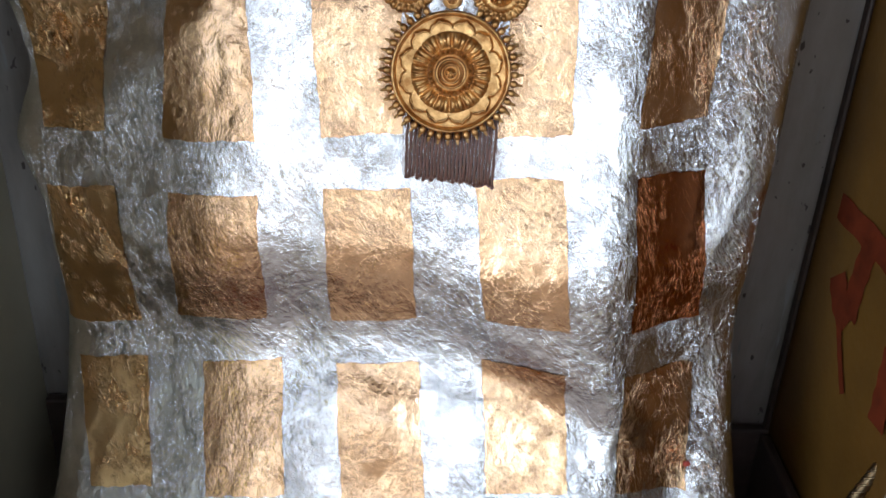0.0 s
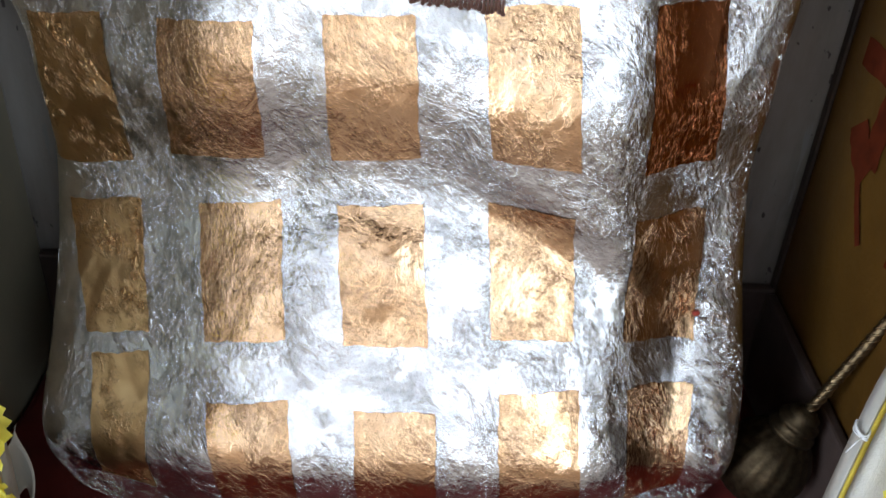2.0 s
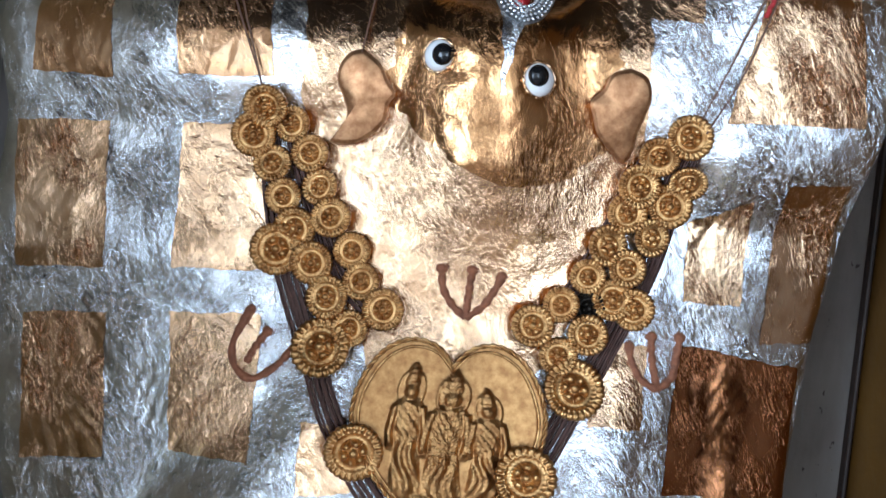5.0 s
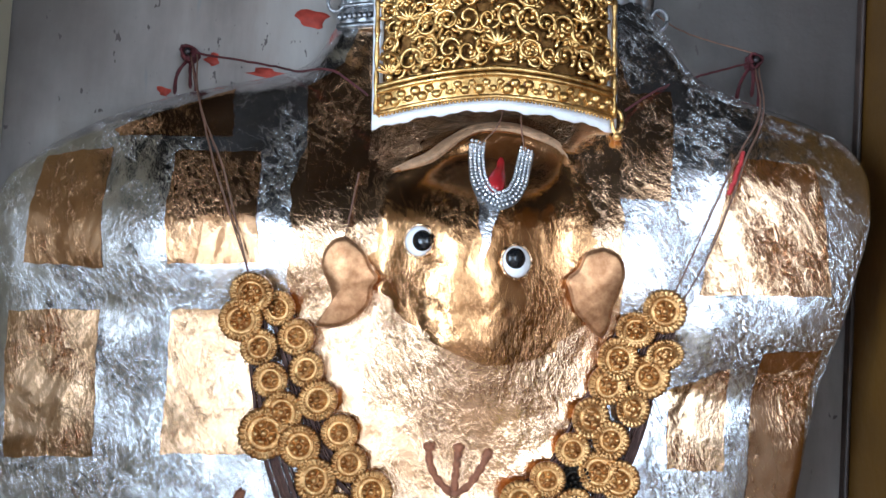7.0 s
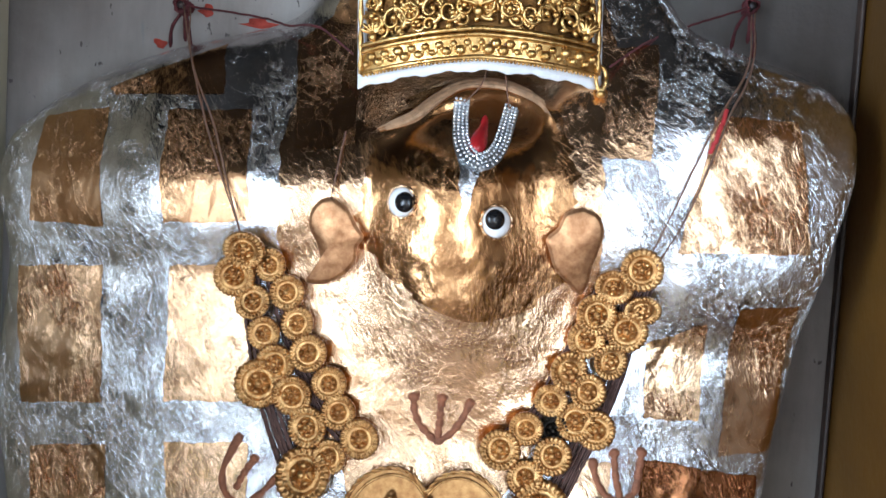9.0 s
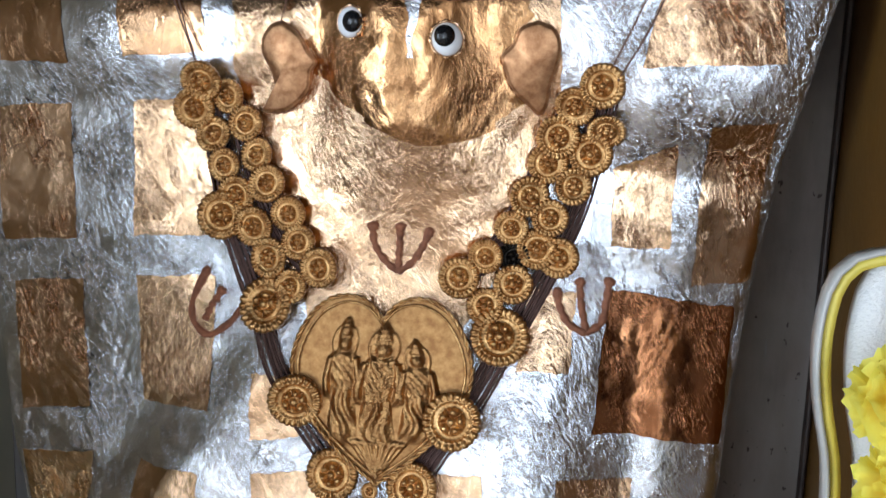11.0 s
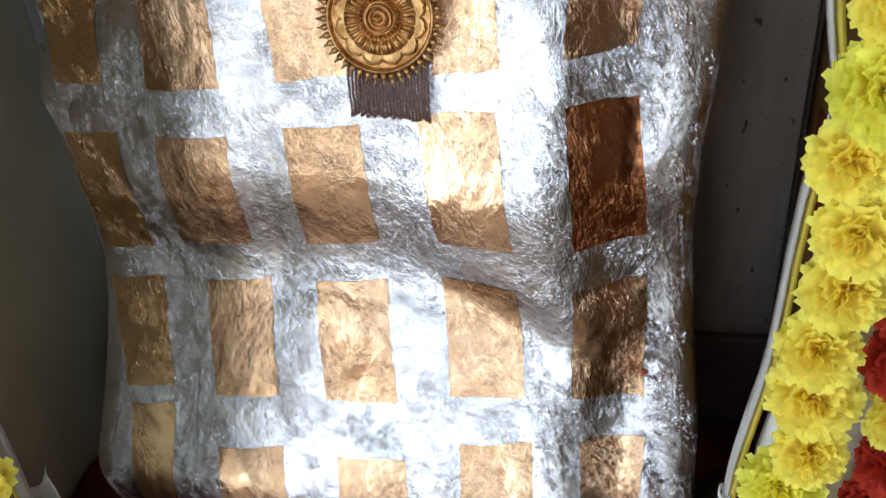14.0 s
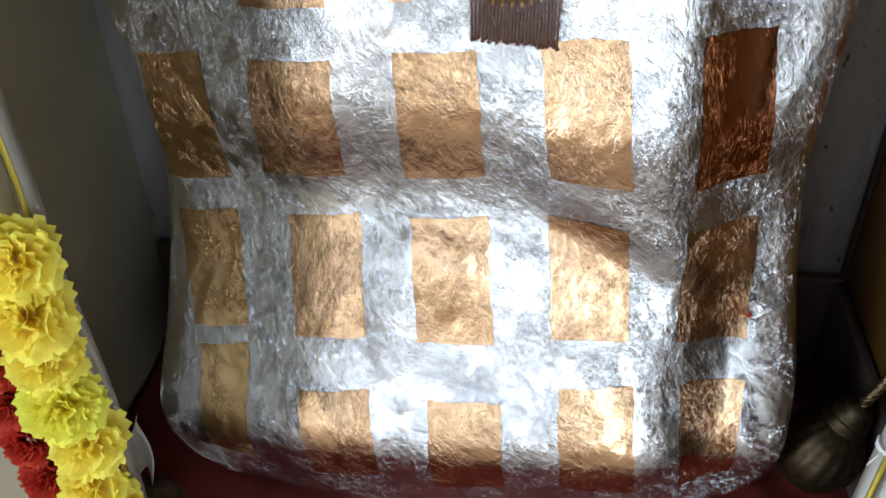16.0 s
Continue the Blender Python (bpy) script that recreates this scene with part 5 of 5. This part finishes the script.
# ---- garland stands at both sides of the niche ----
def bloom_mesh(name, seed, material):
    """A full ruffled flower of cloth petals, one unit in radius, facing local z."""
    rn = random.Random(seed)
    bm = bmesh.new()
    for ring, (n, r, tilt, size) in enumerate(((11, .52, .08, .66), (10, .42, .38, .60), (8, .30, .72, .52), (6, .19, 1.02, .44), (4, .08, 1.3, .34))):
        for k in range(n):
            a = 2 * math.pi * (k + rn.uniform(-.25, .25)) / n + ring * .4
            tl, w, ph = tilt + rn.uniform(-.18, .18), size * rn.uniform(.62, .86), rn.uniform(0, 6)
            P = []
            for i in range(6):
                t = i / 5
                row = []
                for j in range(11):
                    u = j / 5 - 1
                    notch = .035 * (1 if j % 2 else -1) * t ** 6
                    out = r * .35 + size * t * (1 - .16 * u * u) + (.05 * math.sin(u * 6 + ph) + .02 * rn.uniform(-1, 1)) * t * t + notch
                    across = u * w * (.30 + .70 * t ** .7)
                    up = .06 * math.sin(u * 6 + ph) * t + .10 * math.sin(u * 3.1 + ph * 2) * t + .03 * math.sin(u * 13 + ph * 3) * t * t
                    x, z = out * math.cos(tl) - up * math.sin(tl), out * math.sin(tl) + up * math.cos(tl) + .06 * ring
                    row.append((x * math.cos(a) - across * math.sin(a), x * math.sin(a) + across * math.cos(a), z))
                P.append(row)
            grid(bm, P)
    me = bpy.data.meshes.new(name)
    bm.to_mesh(me)
    bm.free()
    me.materials.append(material)
    me.polygons.foreach_set("use_smooth", [True] * len(me.polygons))
    return me


BLOOMS = {"yellow": [bloom_mesh("flower", s, YELLOW_PETAL) for s in (1, 2, 3)], "lime": [bloom_mesh("flower", s, LIME_PETAL) for s in (4, 5)], "red": [bloom_mesh("flower", s, RED_PETAL) for s in (6, 7)]}


def stand(name, inner, outer_x, y, blooms, label, sheet_mat, sheet_label, rim_mat=RIM, rim_label="white plastic rim"):
    """A scalloped board with a plastic rim, yellow tape and cloth flowers; inner: its edge towards the statue."""
    e = thing(name, outer_x, y, 0, label, "garland stand", "garland stands beside the statue")
    c = curve(inner, 90)
    side = 1 if outer_x > 0 else -1
    bm = bmesh.new()
    P = [[(x + side * .015 + (outer_x - x - side * .015) * t, y + .004, z) for t in np.linspace(0, 1, 8)] for x, z in c]
    grid(bm, P)
    ex = bmesh.ops.extrude_face_region(bm, geom=bm.faces[:])
    bmesh.ops.translate(bm, vec=(0, .006, 0), verts=[g for g in ex["geom"] if isinstance(g, bmesh.types.BMVert)])
    bmesh.ops.recalc_face_normals(bm, faces=bm.faces)
    part("board", bm, sheet_mat, e, sheet_label)
    for nm, dx, dy, w, d, material in (("rim", .0010, 0.0, .0010, .007, rim_mat), ("tape", .0046, -.0015, .0022, .002, YELLOW_TRIM)):
        bm = bmesh.new()
        n = np.gradient(c, axis=0)
        n /= np.linalg.norm(n, axis=1)[:, None]
        nr = np.stack([np.abs(n[:, 1]), -n[:, 0] * np.sign(n[:, 1])], -1) * side
        P = []
        for p, q in zip(c, nr):
            m0 = p + q * dx * 1.0
            P.append([(m0[0] + a * w * q[0], y + dy + b * d, m0[1] + a * w * q[1]) for a, b in ((-1, -.6), (1, -.6), (1, 1), (-1, 1))])
        grid(bm, P, True)
        bmesh.ops.recalc_face_normals(bm, faces=bm.faces)
        part(nm, bm, material, e, rim_label if nm == "rim" else "yellow plastic tape")
    rn = random.Random(len(blooms))
    for kind, x, z, dy, r in blooms:
        ob = new("flower", BLOOMS[kind][rn.randrange(len(BLOOMS[kind]))])
        ob.parent = e
        face = Matrix.Translation((x, y - .004 - dy, z)) @ Matrix.Rotation(math.pi / 2 - .45 + rn.uniform(-.25, .25), 4, "X") @ Matrix.Rotation(rn.uniform(-.3, .3), 4, "Y") @ Matrix.Rotation(rn.uniform(0, 6), 4, "Z")
        ob.matrix_basis = Matrix.Translation(-e.location) @ face @ Matrix.Diagonal((r, r, r * 1.05, 1))
        tagged(ob, {"yellow": "yellow cloth marigold", "lime": "lime-yellow cloth marigold", "red": "red cloth flower"}[kind])
    return e


RIGHT_EDGE = [(.300, .815), (.280, .813), (.262, .808), (.2545, .799), (.2510, .785), (.2500, .765), (.2525, .742), (.2590, .712), (.2605, .685), (.2585, .655), (.2590, .63), (.262, .60), (.268, .57), (.2745, .541), (.2665, .515), (.263, .475), (.261, .42), (.259, .385), (.2535, .345), (.249, .31), (.246, .26), (.244, .20), (.243, .10), (.243, .0)]
rn = random.Random(12)
blooms = [("red", .305, .785, .012, .024), ("red", .33, .75, .01, .024)]
for i in range(17):
    z = .752 - i * .0365
    x = .283 + .005 * math.sin(i * 1.9) - .006 * (z < .44) * min(1, (.44 - z) / .12) - .002 * (z > .57)
    blooms.append((("lime" if i in (5, 12) else "yellow"), x, z, .022 + .006 * (i % 2), .0272 + .002 * math.sin(i * 2.7)))
    blooms.append((("yellow" if z > .47 or i % 3 == 1 and z > .2 else "red"), .328 + .004 * math.sin(i * 1.3), z - .016, .016, .025))
right_stand = stand("garland_stand", RIGHT_EDGE, .349, -.222, blooms, "white scalloped garland stand with yellow and red cloth flowers", FELT, "white felt-covered board")
for x, z in ((.2733, .540), (.2457, .278)):
    bm = bmesh.new()
    for k in range(4):
        tube(bm, [(x + .001 + .0035 * math.cos(a), -.2225 + .0065 * math.sin(a), z + .0012 * (k - 1.5) + .0008 * math.sin(2 * a + k)) for a in np.linspace(0, 2 * math.pi, 14)], .0006, 5)
    tube(bm, [(x - .002, -.229, z), (x - .006, -.231, z - .004), (x - .008, -.230, z - .011)], .0005, 5)
    part("tie", bm, PAPER, right_stand, "white thread tied round the rim")
LEFT_EDGE = [(-.300, .795), (-.275, .785), (-.256, .765), (-.252, .73), (-.258, .69), (-.256, .63), (-.253, .56), (-.2535, .51), (-.2525, .46), (-.2545, .405), (-.251, .35), (-.249, .30), (-.249, .25), (-.2515, .19), (-.252, .10), (-.252, .0)]
blooms = [("red", -.305, .765, .012, .024)]
for i in range(16):
    z = .72 - i * .036
    x = -.294 + .004 * math.sin(i * 1.7) + .037 * (z < .49) * min(1, (.49 - z) / .05)
    blooms.append((("lime" if i in (1, 4, 7, 11) else "yellow"), x, z, .022 + .005 * (i % 2), .0305 + .002 * math.sin(i * 2.3)))
    blooms.append((("yellow" if z > .40 else "red"), -.330 + .030 * (z < .37) + .004 * math.sin(i), z - .015, .014, .024))
stand("garland_stand", LEFT_EDGE, -.429, -.247, blooms, "clear plastic garland stand with yellow and red cloth flowers", DULL, "dull yellowish plastic sheet", CLEAR, "grey plastic edge rod")

bm = bmesh.new()
blob(bm, at(.2037, .2142, .0015), .0032, (1.0, .35, .8), 10, 6)
tagged(link("paint_speck", bm, VERMILION), "small red paint speck on a gold leaf square", "paint speck")


# ---- maces and a scrap of plastic on the shelf ----
def mace(x, y, z, lean_x, lean_y, length, label):
    e = thing("mace", x, y, z, label, "mace", "maces beside the statue")
    rot = Matrix.Translation((x, y, z)) @ Matrix.Rotation(lean_x, 4, "Y") @ Matrix.Rotation(lean_y, 4, "X")
    bm = bmesh.new()
    prof = [(.001, -.040), (.012, -.039), (.026, -.031), (.035, -.016), (.038, 0), (.035, .016), (.027, .030), (.018, .038)]
    lathe(bm, prof, rot, 72, lambda i, a: 1 + .035 * abs(math.sin(a * 9)) ** .6)
    part("head", bm, BRASS, e, "ribbed round head")
    bm = bmesh.new()
    lathe(bm, [(.017, .036), (.021, .039), (.021, .043), (.015, .046), (.018, .050), (.018, .054), (.012, .057), (.014, .061), (.009, .065), (.006, .068)], rot, 32)
    part("collar", bm, BRASS, e, "turned rings")
    bm = bmesh.new()
    tube(bm, [rot @ Vector((0, 0, .060 + t)) for t in np.linspace(0, length, 12)], .0046, 12)
    for ph in (0, 2.1, 4.2):
        tube(bm, [rot @ Vector((.0042 * math.cos(t * 260 + ph), .0042 * math.sin(t * 260 + ph), .060 + t)) for t in np.linspace(0, length, 110)], .0013, 6)
    part("twisted_shaft", bm, SHAFT_BRASS, e, "rod with raised spiral ridges")
    return e


mace(.292, -.040, .064, .36, .0, .21, "dusty brass mace with a twisted shaft leaning beside the statue")
mace(-.318, -.155, .032, -.30, .15, .02, "dusty brass mace leaning in the dark corner")
bm = bmesh.new()
P = []
for i, t in enumerate(np.linspace(0, 1, 14)):
    P.append([(-.262 - .036 * u + .004 * math.sin(6 * t + 5 * u), -.215 + .012 * math.sin(4 * u + 2 * t), .165 + .065 * t + .010 * math.sin(7 * u + 3 * t)) for u in np.linspace(0, 1, 14)])
grid(bm, P)
ex = bmesh.ops.extrude_face_region(bm, geom=bm.faces[:])
bmesh.ops.translate(bm, vec=(0, .0012, 0), verts=[g for g in ex["geom"] if isinstance(g, bmesh.types.BMVert)])
bmesh.ops.recalc_face_normals(bm, faces=bm.faces)
tagged(link("plastic_scrap", bm, CLEAR), "folded milky plastic scrap caught on the garland stand", "plastic scrap")
